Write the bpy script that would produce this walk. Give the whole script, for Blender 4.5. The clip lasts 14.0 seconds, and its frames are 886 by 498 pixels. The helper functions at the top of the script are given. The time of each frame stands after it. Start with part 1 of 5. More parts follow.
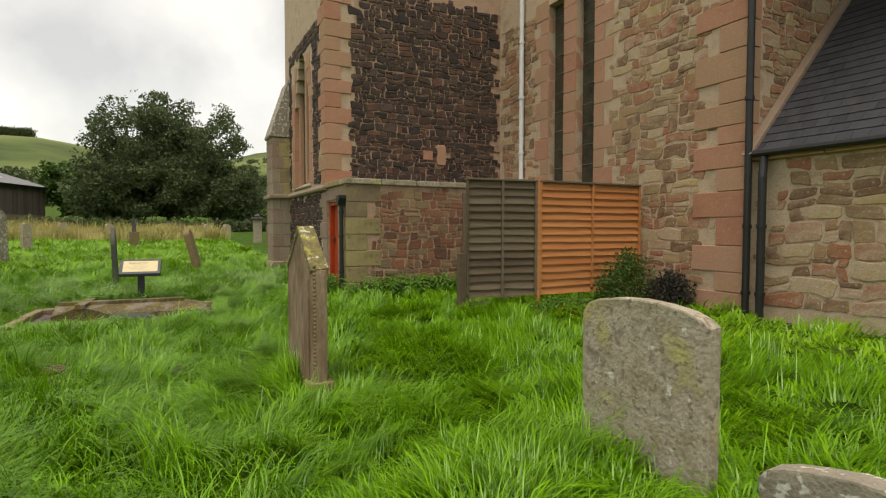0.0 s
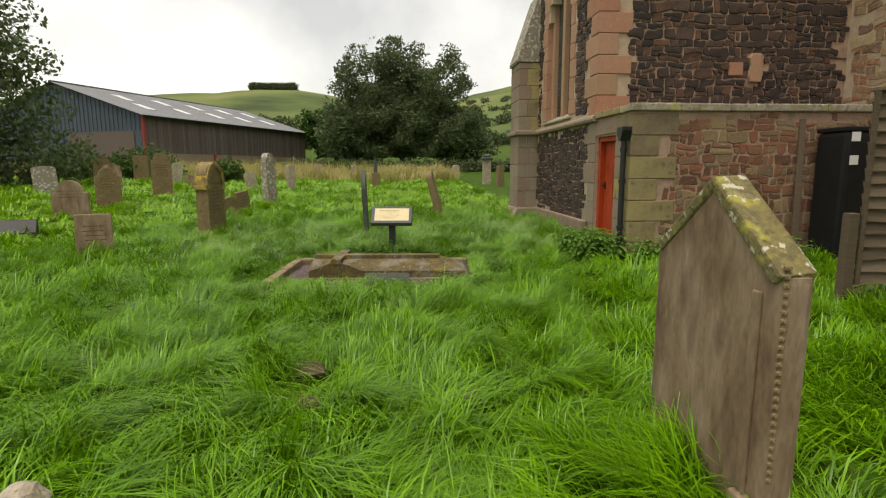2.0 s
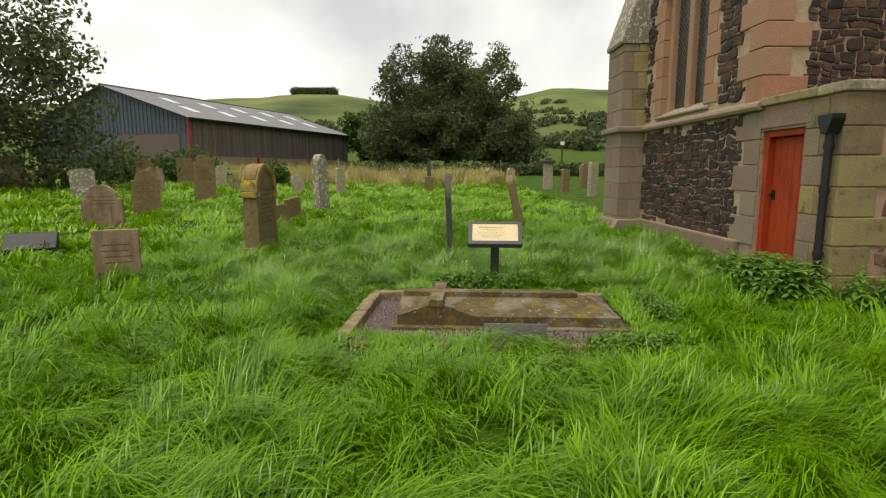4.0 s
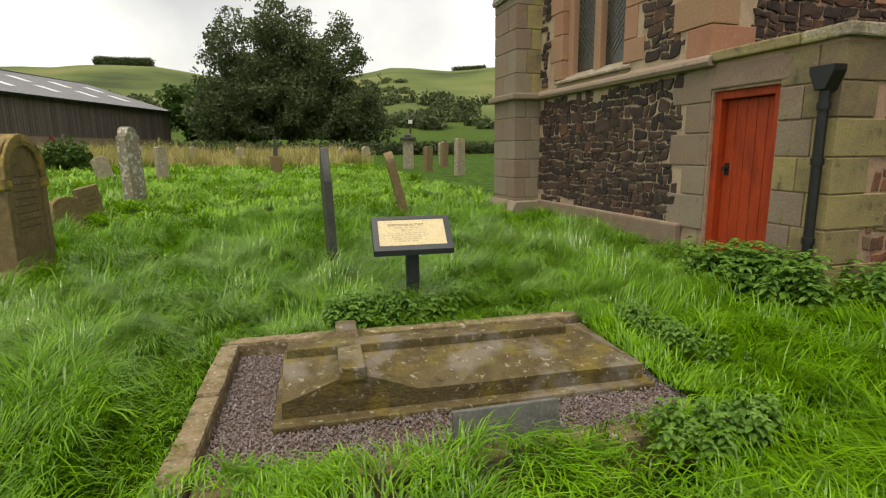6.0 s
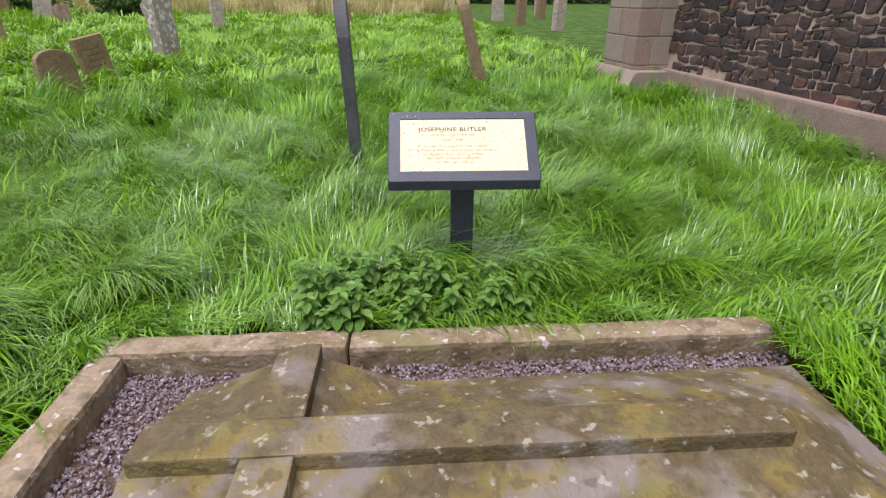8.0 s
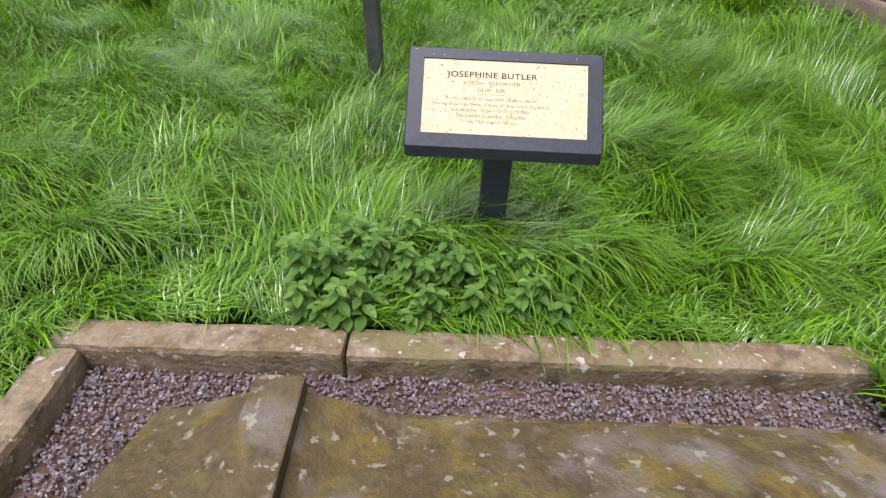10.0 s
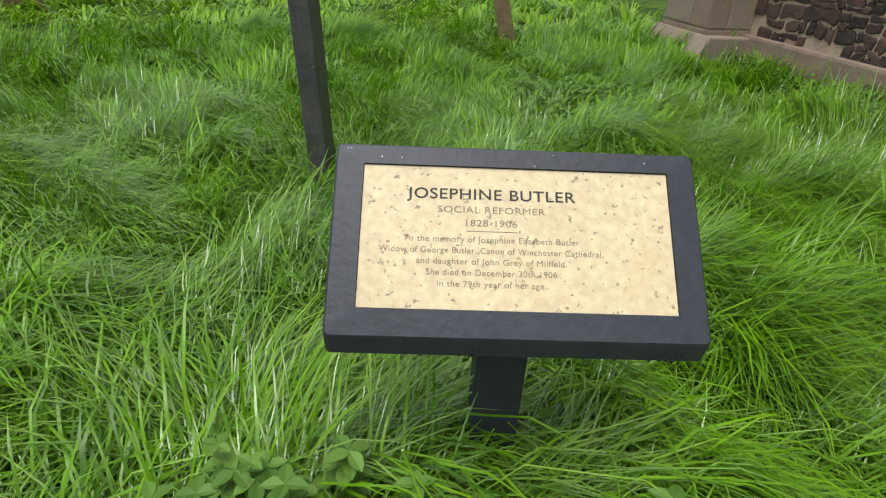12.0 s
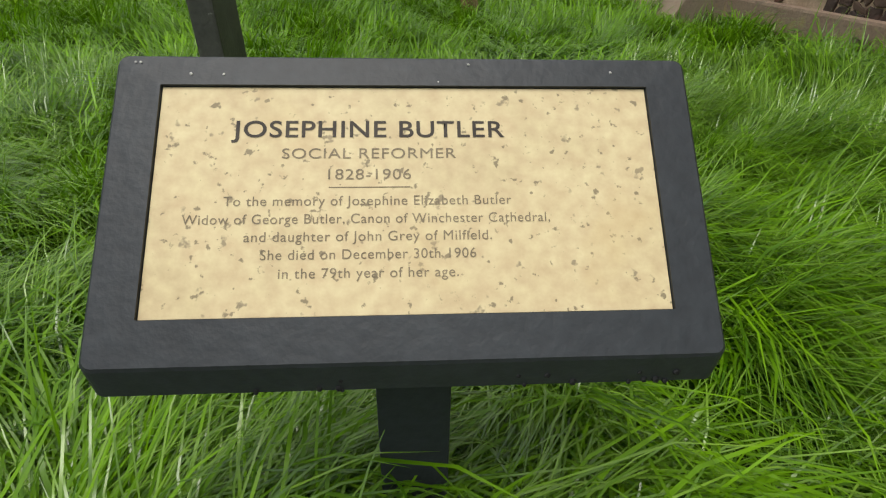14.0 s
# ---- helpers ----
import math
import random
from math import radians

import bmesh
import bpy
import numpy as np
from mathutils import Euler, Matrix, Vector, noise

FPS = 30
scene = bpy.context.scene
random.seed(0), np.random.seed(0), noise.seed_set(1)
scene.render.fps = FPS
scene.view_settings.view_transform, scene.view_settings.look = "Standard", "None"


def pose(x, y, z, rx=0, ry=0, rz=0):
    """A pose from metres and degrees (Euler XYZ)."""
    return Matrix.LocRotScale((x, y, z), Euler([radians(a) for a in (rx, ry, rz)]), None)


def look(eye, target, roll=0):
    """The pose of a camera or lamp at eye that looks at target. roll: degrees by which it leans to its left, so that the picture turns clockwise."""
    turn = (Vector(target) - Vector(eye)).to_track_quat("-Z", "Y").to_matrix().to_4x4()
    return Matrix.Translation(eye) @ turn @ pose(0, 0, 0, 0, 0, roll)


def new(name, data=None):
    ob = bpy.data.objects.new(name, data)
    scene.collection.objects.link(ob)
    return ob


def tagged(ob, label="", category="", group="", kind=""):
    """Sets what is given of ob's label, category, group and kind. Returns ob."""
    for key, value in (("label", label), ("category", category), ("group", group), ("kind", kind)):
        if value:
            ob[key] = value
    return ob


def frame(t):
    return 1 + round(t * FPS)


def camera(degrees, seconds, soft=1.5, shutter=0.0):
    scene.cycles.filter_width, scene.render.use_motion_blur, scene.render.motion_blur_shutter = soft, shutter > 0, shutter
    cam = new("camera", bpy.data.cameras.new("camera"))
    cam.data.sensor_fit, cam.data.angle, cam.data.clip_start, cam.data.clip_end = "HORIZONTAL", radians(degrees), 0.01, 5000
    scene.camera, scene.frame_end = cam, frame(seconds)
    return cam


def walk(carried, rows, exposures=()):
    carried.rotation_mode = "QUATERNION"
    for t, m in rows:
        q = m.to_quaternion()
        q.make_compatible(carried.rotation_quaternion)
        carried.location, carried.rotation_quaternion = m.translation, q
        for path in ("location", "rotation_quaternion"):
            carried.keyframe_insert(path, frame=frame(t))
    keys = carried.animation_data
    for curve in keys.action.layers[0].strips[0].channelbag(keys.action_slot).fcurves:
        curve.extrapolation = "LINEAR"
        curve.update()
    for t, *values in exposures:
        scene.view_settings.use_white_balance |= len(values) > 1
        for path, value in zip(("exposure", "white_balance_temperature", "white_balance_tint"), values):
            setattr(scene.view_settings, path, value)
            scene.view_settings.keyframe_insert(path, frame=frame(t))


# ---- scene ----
EXPOSURES = [(0.0, 0.12, 7600, 9), (5.6, 0.08, 7600, 9), (6.4, 0.16, 7600, 9), (7.0, 0.20, 6800, 15), (8.2, 0.70, 6050, 29), (10.3, 0.52, 6100, 25), (11.0, 0.42, 6150, 21), (11.5, 0.12, 6300, 15), (12.0, 0.18, 6400, 13), (13.0, -0.03, 6750, 11), (14.0, -0.15, 6950, 10)]
cam = camera(79.57, 14.0, soft=1.2)
# seconds, eye x, y, z, yaw, pitch, roll
PATH = [
    (0.0, 0.003, -0.090, 1.278, -27.23, -2.30, 0.02),
    (0.5, -0.218, 0.369, 1.283, -21.59, -4.53, 0.07),
    (1.0, -0.370, 1.044, 1.302, -13.80, -6.91, 0.17),
    (1.5, -0.379, 1.669, 1.325, -8.90, -7.83, -0.04),
    (2.0, -0.368, 2.468, 1.333, -4.70, -8.74, -0.19),
    (2.5, -0.591, 3.084, 1.332, -1.26, -9.76, -0.11),
    (2.7, -0.705, 3.290, 1.332, 0.11, -9.83, -0.10),
    (4.8, -1.513, 5.633, 1.316, -3.89, -7.49, -0.07),
    (5.0, -1.565, 5.835, 1.303, -6.23, -7.45, -0.23),
    (5.5, -1.629, 6.387, 1.239, -13.90, -7.79, -0.40),
    (6.0, -1.601, 7.112, 1.241, -17.25, -10.54, -0.61),
    (6.5, -1.484, 7.695, 1.211, -18.16, -13.63, -0.72),
    (7.0, -1.226, 8.305, 1.156, -18.02, -17.32, -0.64),
    (7.5, -1.097, 8.738, 1.134, -13.25, -21.14, -0.27),
    (8.0, -0.924, 9.177, 1.147, -7.95, -25.09, 0.08),
    (8.2, -0.849, 9.298, 1.156, -5.97, -25.85, 0.16),
    (10.3, -0.848, 9.875, 1.260, -5.12, -38.07, 2.69),
    (10.5, -0.846, 9.960, 1.137, -5.38, -36.21, 2.61),
    (11.0, -0.808, 10.238, 1.076, -5.86, -38.47, 2.60),
    (11.5, -0.799, 10.451, 1.027, -8.25, -33.67, 2.97),
    (12.0, -0.746, 10.731, 1.011, -7.59, -29.95, 2.79),
    (12.5, -0.675, 10.872, 0.973, -5.87, -29.21, 1.85),
    (13.0, -0.586, 10.991, 0.869, -6.73, -29.92, 1.57),
    (13.5, -0.532, 11.016, 0.836, -8.75, -30.02, 1.52),
    (14.0, -0.551, 11.022, 0.805, -9.71, -31.15, 1.34),
]
walk(cam, [(t, pose(x, y, z, 90 + pitch, 0, yaw) @ pose(0, 0, 0, 0, 0, roll)) for t, x, y, z, yaw, pitch, roll in PATH], EXPOSURES)
# ---- light ----
world = bpy.data.worlds.new("overcast")
scene.world = world
world.use_nodes = True
wn = world.node_tree.nodes
wn.clear()
wl = world.node_tree.links
sky = wn.new("ShaderNodeTexSky")
sky.sky_type, sky.sun_disc, sky.sun_elevation, sky.sun_rotation = "NISHITA", False, radians(72), radians(200)
cloud = wn.new("ShaderNodeTexNoise")
cloud.inputs["Scale"].default_value, cloud.inputs["Detail"].default_value = 3.2, 6.0
ramp = wn.new("ShaderNodeValToRGB")
ramp.color_ramp.elements[0].position, ramp.color_ramp.elements[0].color = 0.36, (0.52, 0.525, 0.54, 1)
ramp.color_ramp.elements[1].position, ramp.color_ramp.elements[1].color = 0.60, (0.85, 0.85, 0.85, 1)
wl.new(cloud.outputs["Fac"], ramp.inputs["Fac"])
bg_sky, bg_cloud = wn.new("ShaderNodeBackground"), wn.new("ShaderNodeBackground")
bg_sky.inputs["Strength"].default_value, bg_cloud.inputs["Strength"].default_value = 0.05, 1.0
wl.new(sky.outputs["Color"], bg_sky.inputs["Color"])
wl.new(ramp.outputs["Color"], bg_cloud.inputs["Color"])
both = wn.new("ShaderNodeAddShader")
wl.new(bg_sky.outputs[0], both.inputs[0])
wl.new(bg_cloud.outputs[0], both.inputs[1])
wl.new(both.outputs[0], wn.new("ShaderNodeOutputWorld").inputs["Surface"])

sun = new("sun", bpy.data.lights.new("sun", "SUN"))
sun.data.energy, sun.data.angle, sun.data.color = 2.6, radians(34), (1.0, 0.98, 0.95)
sun.matrix_world = look((-7, -1, 40), (0, 8, 0))


# ---- materials ----
def material(name, colours, scale=6.0, rough=0.85, bump=0.3, fine=60.0, metal=0.0, per_piece=0.0, spots=None, stretch=(1, 1, 1), spec=0.3):
    """A surface of two noises (stains and grain), with lichen spots and a change from piece to piece where wanted."""
    mat = bpy.data.materials.new(name)
    mat.use_nodes = True
    n, l = mat.node_tree.nodes, mat.node_tree.links
    b = n["Principled BSDF"]
    b.inputs["Roughness"].default_value, b.inputs["Metallic"].default_value = rough, metal
    b.inputs["Specular IOR Level"].default_value = spec
    coord, mapping = n.new("ShaderNodeTexCoord"), n.new("ShaderNodeMapping")
    mapping.inputs["Scale"].default_value = stretch
    l.new(coord.outputs["Object"], mapping.inputs["Vector"])
    big, small = n.new("ShaderNodeTexNoise"), n.new("ShaderNodeTexNoise")
    big.inputs["Scale"].default_value, big.inputs["Detail"].default_value, big.inputs["Roughness"].default_value = scale, 5, 0.62
    small.inputs["Scale"].default_value, small.inputs["Detail"].default_value = fine, 4
    for t in (big, small):
        l.new(mapping.outputs["Vector"], t.inputs["Vector"])
    r = n.new("ShaderNodeValToRGB")
    el = r.color_ramp.elements
    while len(el) < len(colours):
        el.new(0.5)
    for i, c in enumerate(colours):
        el[i].position = i / (len(colours) - 1) if per_piece else 0.28 + 0.44 * i / (len(colours) - 1)
        el[i].color = (*c, 1)
    if per_piece:
        info, geo = n.new("ShaderNodeObjectInfo"), n.new("ShaderNodeNewGeometry")
        add, frac, mix = n.new("ShaderNodeMath"), n.new("ShaderNodeMath"), n.new("ShaderNodeMath")
        add.operation, frac.operation, mix.operation = "ADD", "FRACT", "MULTIPLY_ADD"
        l.new(info.outputs["Random"], add.inputs[0])
        l.new(geo.outputs["Random Per Island"], add.inputs[1])
        l.new(add.outputs[0], frac.inputs[0])
        mix.inputs[1].default_value = per_piece
        l.new(frac.outputs[0], mix.inputs[0])
        half = n.new("ShaderNodeMath")
        half.operation, half.inputs[1].default_value = "MULTIPLY", 1 - per_piece
        l.new(big.outputs["Fac"], half.inputs[0])
        l.new(half.outputs[0], mix.inputs[2])
        l.new(mix.outputs[0], r.inputs["Fac"])
    else:
        l.new(big.outputs["Fac"], r.inputs["Fac"])
    grain = n.new("ShaderNodeMix")
    grain.data_type, grain.blend_type = "RGBA", "OVERLAY"
    grain.inputs["Factor"].default_value = 0.35
    l.new(r.outputs["Color"], grain.inputs["A"])
    l.new(small.outputs["Fac"], grain.inputs["B"])
    last = grain.outputs["Result"]
    for colour, sc, cut, amount in spots or ():
        v = n.new("ShaderNodeTexNoise")
        v.inputs["Scale"].default_value, v.inputs["Detail"].default_value, v.inputs["Roughness"].default_value = sc, 3, 0.55
        l.new(mapping.outputs["Vector"], v.inputs["Vector"])
        m = n.new("ShaderNodeMapRange")
        m.inputs["From Min"].default_value, m.inputs["From Max"].default_value, m.inputs["To Max"].default_value = cut, cut + (0.10 if sc < 12 else 0.05), amount
        l.new(v.outputs["Fac"], m.inputs["Value"])
        k = n.new("ShaderNodeMix")
        k.data_type = "RGBA"
        k.inputs["B"].default_value = (*colour, 1)
        l.new(m.outputs["Result"], k.inputs["Factor"])
        l.new(last, k.inputs["A"])
        last = k.outputs["Result"]
    l.new(last, b.inputs["Base Color"])
    bp = n.new("ShaderNodeBump")
    bp.inputs["Strength"].default_value, bp.inputs["Distance"].default_value = bump, 0.01
    l.new(small.outputs["Fac"], bp.inputs["Height"])
    l.new(bp.outputs["Normal"], b.inputs["Normal"])
    return mat


M = dict(
    basalt=material("basalt_rubble", [(0.016, 0.013, 0.013), (0.030, 0.023, 0.021), (0.062, 0.042, 0.034), (0.030, 0.024, 0.022), (0.105, 0.068, 0.050), (0.055, 0.036, 0.030), (0.17, 0.082, 0.052), (0.31, 0.19, 0.12)], 5, 0.8, 0.8, 40, per_piece=0.62, spots=[((0.30, 0.27, 0.22), 30, 0.66, 0.5)]),
    mixed=material("mixed_rubble", [(0.050, 0.040, 0.036), (0.13, 0.068, 0.046), (0.27, 0.115, 0.070), (0.19, 0.135, 0.085), (0.30, 0.21, 0.115), (0.24, 0.10, 0.062)], 5, 0.9, 0.8, 40, per_piece=0.62, spots=[((0.34, 0.32, 0.26), 24, 0.64, 0.5)]),
    sandy=material("sandstone_rubble", [(0.34, 0.235, 0.135), (0.40, 0.285, 0.18), (0.17, 0.095, 0.06), (0.33, 0.23, 0.13), (0.30, 0.125, 0.07), (0.43, 0.33, 0.23), (0.38, 0.265, 0.10), (0.24, 0.10, 0.06)], 6, 0.9, 0.7, 40, per_piece=0.6, spots=[((0.46, 0.43, 0.36), 18, 0.62, 0.5)]),
    red_ashlar=material("red_sandstone", [(0.30, 0.125, 0.08), (0.38, 0.185, 0.118), (0.42, 0.24, 0.16), (0.37, 0.225, 0.14), (0.34, 0.24, 0.16)], 4, 0.9, 0.5, 50, per_piece=0.55, spots=[((0.38, 0.34, 0.28), 16, 0.64, 0.45)]),
    grey_ashlar=material("weathered_sandstone", [(0.21, 0.17, 0.125), (0.28, 0.23, 0.17), (0.25, 0.175, 0.13), (0.32, 0.28, 0.20)], 4, 0.9, 0.6, 50, per_piece=0.5, spots=[((0.34, 0.29, 0.09), 4, 0.60, 0.55), ((0.12, 0.10, 0.08), 7, 0.62, 0.5)]),
    mossy_ashlar=material("mossy_sandstone", [(0.22, 0.175, 0.095), (0.36, 0.30, 0.13), (0.18, 0.135, 0.09), (0.42, 0.36, 0.14)], 4, 0.9, 0.6, 50, per_piece=0.5, spots=[((0.13, 0.13, 0.05), 5, 0.60, 0.4), ((0.08, 0.065, 0.05), 8, 0.60, 0.6)]),
    mortar=material("lime_mortar", [(0.36, 0.26, 0.175), (0.48, 0.37, 0.265), (0.40, 0.295, 0.20)], 3, 0.95, 0.7, 45),
    mortar_dark=material("weathered_mortar", [(0.24, 0.155, 0.105), (0.42, 0.285, 0.205), (0.33, 0.21, 0.145)], 3, 0.95, 0.7, 45),
    slab=material("lichened_grave_stone", [(0.045, 0.033, 0.013), (0.105, 0.080, 0.034), (0.075, 0.054, 0.020), (0.15, 0.118, 0.07)], 7, 0.75, 0.8, 60, spots=[((0.20, 0.175, 0.145), 2.6, 0.53, 0.7), ((0.17, 0.128, 0.022), 6, 0.53, 0.65), ((0.13, 0.125, 0.03), 9, 0.57, 0.5), ((0.33, 0.31, 0.23), 23, 0.62, 0.6), ((0.045, 0.035, 0.018), 12, 0.58, 0.45)]),
    kerb=material("kerb_stone", [(0.10, 0.075, 0.038), (0.25, 0.195, 0.12), (0.15, 0.11, 0.05), (0.29, 0.23, 0.155)], 6, 0.85, 0.8, 50, spots=[((0.085, 0.065, 0.035), 9, 0.56, 0.7), ((0.16, 0.15, 0.05), 5, 0.57, 0.6), ((0.46, 0.43, 0.36), 24, 0.62, 0.8)]),
    brown_stone=material("brown_headstone", [(0.085, 0.045, 0.028), (0.20, 0.135, 0.085), (0.30, 0.22, 0.155), (0.25, 0.19, 0.12)], 3.2, 0.9, 0.5, 55, stretch=(1, 1, 0.35), spots=[((0.060, 0.028, 0.016), 2.6, 0.52, 0.75), ((0.34, 0.32, 0.10), 11, 0.68, 0.6)]),
    grey_stone=material("grey_headstone", [(0.17, 0.14, 0.10), (0.38, 0.33, 0.26), (0.27, 0.23, 0.16), (0.46, 0.42, 0.35)], 5, 0.92, 1.0, 38, spots=[((0.40, 0.36, 0.13), 2.4, 0.55, 0.75), ((0.12, 0.10, 0.07), 3.4, 0.60, 0.7), ((0.15, 0.12, 0.08), 22, 0.58, 0.65), ((0.62, 0.60, 0.54), 13, 0.66, 0.8)]),
    ochre_stone=material("ochre_headstone", [(0.10, 0.07, 0.038), (0.21, 0.155, 0.08), (0.16, 0.118, 0.056), (0.27, 0.21, 0.13)], 5, 0.92, 0.8, 45, spots=[((0.38, 0.27, 0.03), 7, 0.64, 0.6), ((0.07, 0.06, 0.04), 10, 0.62, 0.5)]),
    lichen_ochre=material("lichened_ochre", [(0.10, 0.075, 0.035), (0.24, 0.18, 0.07), (0.16, 0.12, 0.05)], 6, 0.92, 0.9, 40, spots=[((0.46, 0.32, 0.03), 6, 0.52, 0.8), ((0.05, 0.045, 0.03), 10, 0.58, 0.7)]),
    lichen_stone=material("lichen_headstone", [(0.16, 0.14, 0.10), (0.26, 0.23, 0.18), (0.22, 0.18, 0.12)], 4, 0.92, 0.8, 45, spots=[((0.55, 0.54, 0.48), 12, 0.55, 0.85), ((0.36, 0.28, 0.05), 6, 0.64, 0.7)]),
    crusted=material("crusted_coping", [(0.07, 0.06, 0.03), (0.19, 0.16, 0.06), (0.12, 0.10, 0.05), (0.26, 0.23, 0.12)], 12, 0.95, 1.0, 40, spots=[((0.34, 0.31, 0.06), 9, 0.56, 0.7), ((0.50, 0.48, 0.38), 20, 0.60, 0.85)]),
    slate=material("grey_slate", [(0.032, 0.035, 0.031), (0.060, 0.063, 0.056), (0.088, 0.090, 0.078)], 7, 0.6, 0.3, 70, spots=[((0.30, 0.31, 0.28), 40, 0.68, 0.5)]),
    roof_slate=material("roof_slate", [(0.016, 0.017, 0.022), (0.046, 0.047, 0.056), (0.030, 0.030, 0.036), (0.085, 0.078, 0.082)], 6, 0.5, 0.4, 60, per_piece=0.6),
    iron=material("black_iron", [(0.008, 0.008, 0.009), (0.018, 0.018, 0.02)], 8, 0.45, 0.2, 60, spec=0.5),
    white_pipe=material("grey_white_pipe", [(0.55, 0.55, 0.56), (0.70, 0.70, 0.71)], 4, 0.5, 0.1, 50),
    red_door=material("red_paint", [(0.21, 0.022, 0.007), (0.42, 0.055, 0.014), (0.33, 0.036, 0.010)], 5, 0.6, 0.3, 60, stretch=(1, 1, 0.25), spots=[((0.45, 0.20, 0.13), 26, 0.70, 0.6), ((0.16, 0.03, 0.02), 6, 0.66, 0.5)]),
    old_wood=material("silvered_wood", [(0.055, 0.038, 0.026), (0.13, 0.096, 0.064), (0.21, 0.165, 0.118)], 3, 0.9, 0.5, 40, per_piece=0.4, stretch=(0.3, 1, 8)),
    new_wood=material("orange_fence_wood", [(0.30, 0.082, 0.020), (0.50, 0.215, 0.080), (0.38, 0.080, 0.015)], 3, 0.75, 0.4, 40, per_piece=0.4, stretch=(0.3, 1, 8), spots=[((0.50, 0.15, 0.03), 2.0, 0.62, 0.7)]),
    dark_wood=material("dark_wood", [(0.10, 0.075, 0.055), (0.17, 0.13, 0.095)], 4, 0.9, 0.5, 40, stretch=(3, 3, 0.4)),
    sign_frame=material("slate_blue_paint", [(0.020, 0.025, 0.030), (0.032, 0.039, 0.045)], 3, 0.5, 0.15, 60, spots=[((0.015, 0.018, 0.022), 9, 0.66, 0.5)], spec=0.4),
    plate=material("cream_plate", [(0.54, 0.45, 0.26), (0.62, 0.52, 0.31), (0.58, 0.48, 0.28)], 5, 0.55, 0.05, 60, spots=[((0.20, 0.165, 0.10), 85, 0.635, 0.85), ((0.23, 0.19, 0.12), 46, 0.665, 0.8), ((0.56, 0.43, 0.22), 6, 0.60, 0.35)]),
    ink=material("dark_ink", [(0.03, 0.025, 0.02), (0.06, 0.05, 0.04)], 30, 0.6, 0.05, 60),
    ink_soft=material("faded_ink", [(0.17, 0.14, 0.09), (0.24, 0.20, 0.13)], 30, 0.6, 0.05, 60),
    gravel=material("plum_gravel", [(0.10, 0.075, 0.072), (0.24, 0.20, 0.195), (0.17, 0.13, 0.125), (0.42, 0.38, 0.37)], 9, 0.8, 0.5, 90, per_piece=0.75),
    soil=material("dark_soil", [(0.075, 0.046, 0.028), (0.13, 0.085, 0.055)], 6, 0.95, 0.8, 50),
    glass=material("leaded_glass", [(0.022, 0.022, 0.016), (0.070, 0.066, 0.045)], 4, 0.25, 0.4, 25, spec=0.6),
    lead=material("lead_strip", [(0.07, 0.075, 0.07), (0.12, 0.12, 0.11), (0.15, 0.15, 0.135)], 10, 0.6, 0.2, 60, spots=[((0.30, 0.31, 0.27), 40, 0.66, 0.6)]),
    barn_steel=material("blue_grey_cladding", [(0.055, 0.075, 0.095), (0.080, 0.100, 0.125)], 0.4, 0.6, 0.2, 8),
    barn_wood=material("grey_brown_boarding", [(0.085, 0.066, 0.056), (0.13, 0.102, 0.088), (0.165, 0.135, 0.118)], 0.5, 0.9, 0.3, 10, per_piece=0.6),
    barn_roof=material("fibre_cement_roof", [(0.13, 0.135, 0.145), (0.185, 0.19, 0.20), (0.16, 0.15, 0.145)], 0.35, 0.8, 0.2, 8),
    rooflight=material("rooflight_sheet", [(0.50, 0.53, 0.56), (0.62, 0.64, 0.66)], 1, 0.4, 0.1, 8),
    red_steel=material("red_oxide_steel", [(0.26, 0.035, 0.03), (0.34, 0.05, 0.04)], 1, 0.6, 0.1, 20),
    bark=material("bark", [(0.05, 0.04, 0.03), (0.10, 0.08, 0.06)], 4, 0.95, 0.9, 20, stretch=(1, 1, 0.3)),
    bin=material("black_plastic", [(0.008, 0.009, 0.010), (0.016, 0.017, 0.018)], 4, 0.5, 0.1, 50),
    label=material("white_label", [(0.62, 0.62, 0.60), (0.72, 0.72, 0.70)], 8, 0.6, 0.05, 50),
)


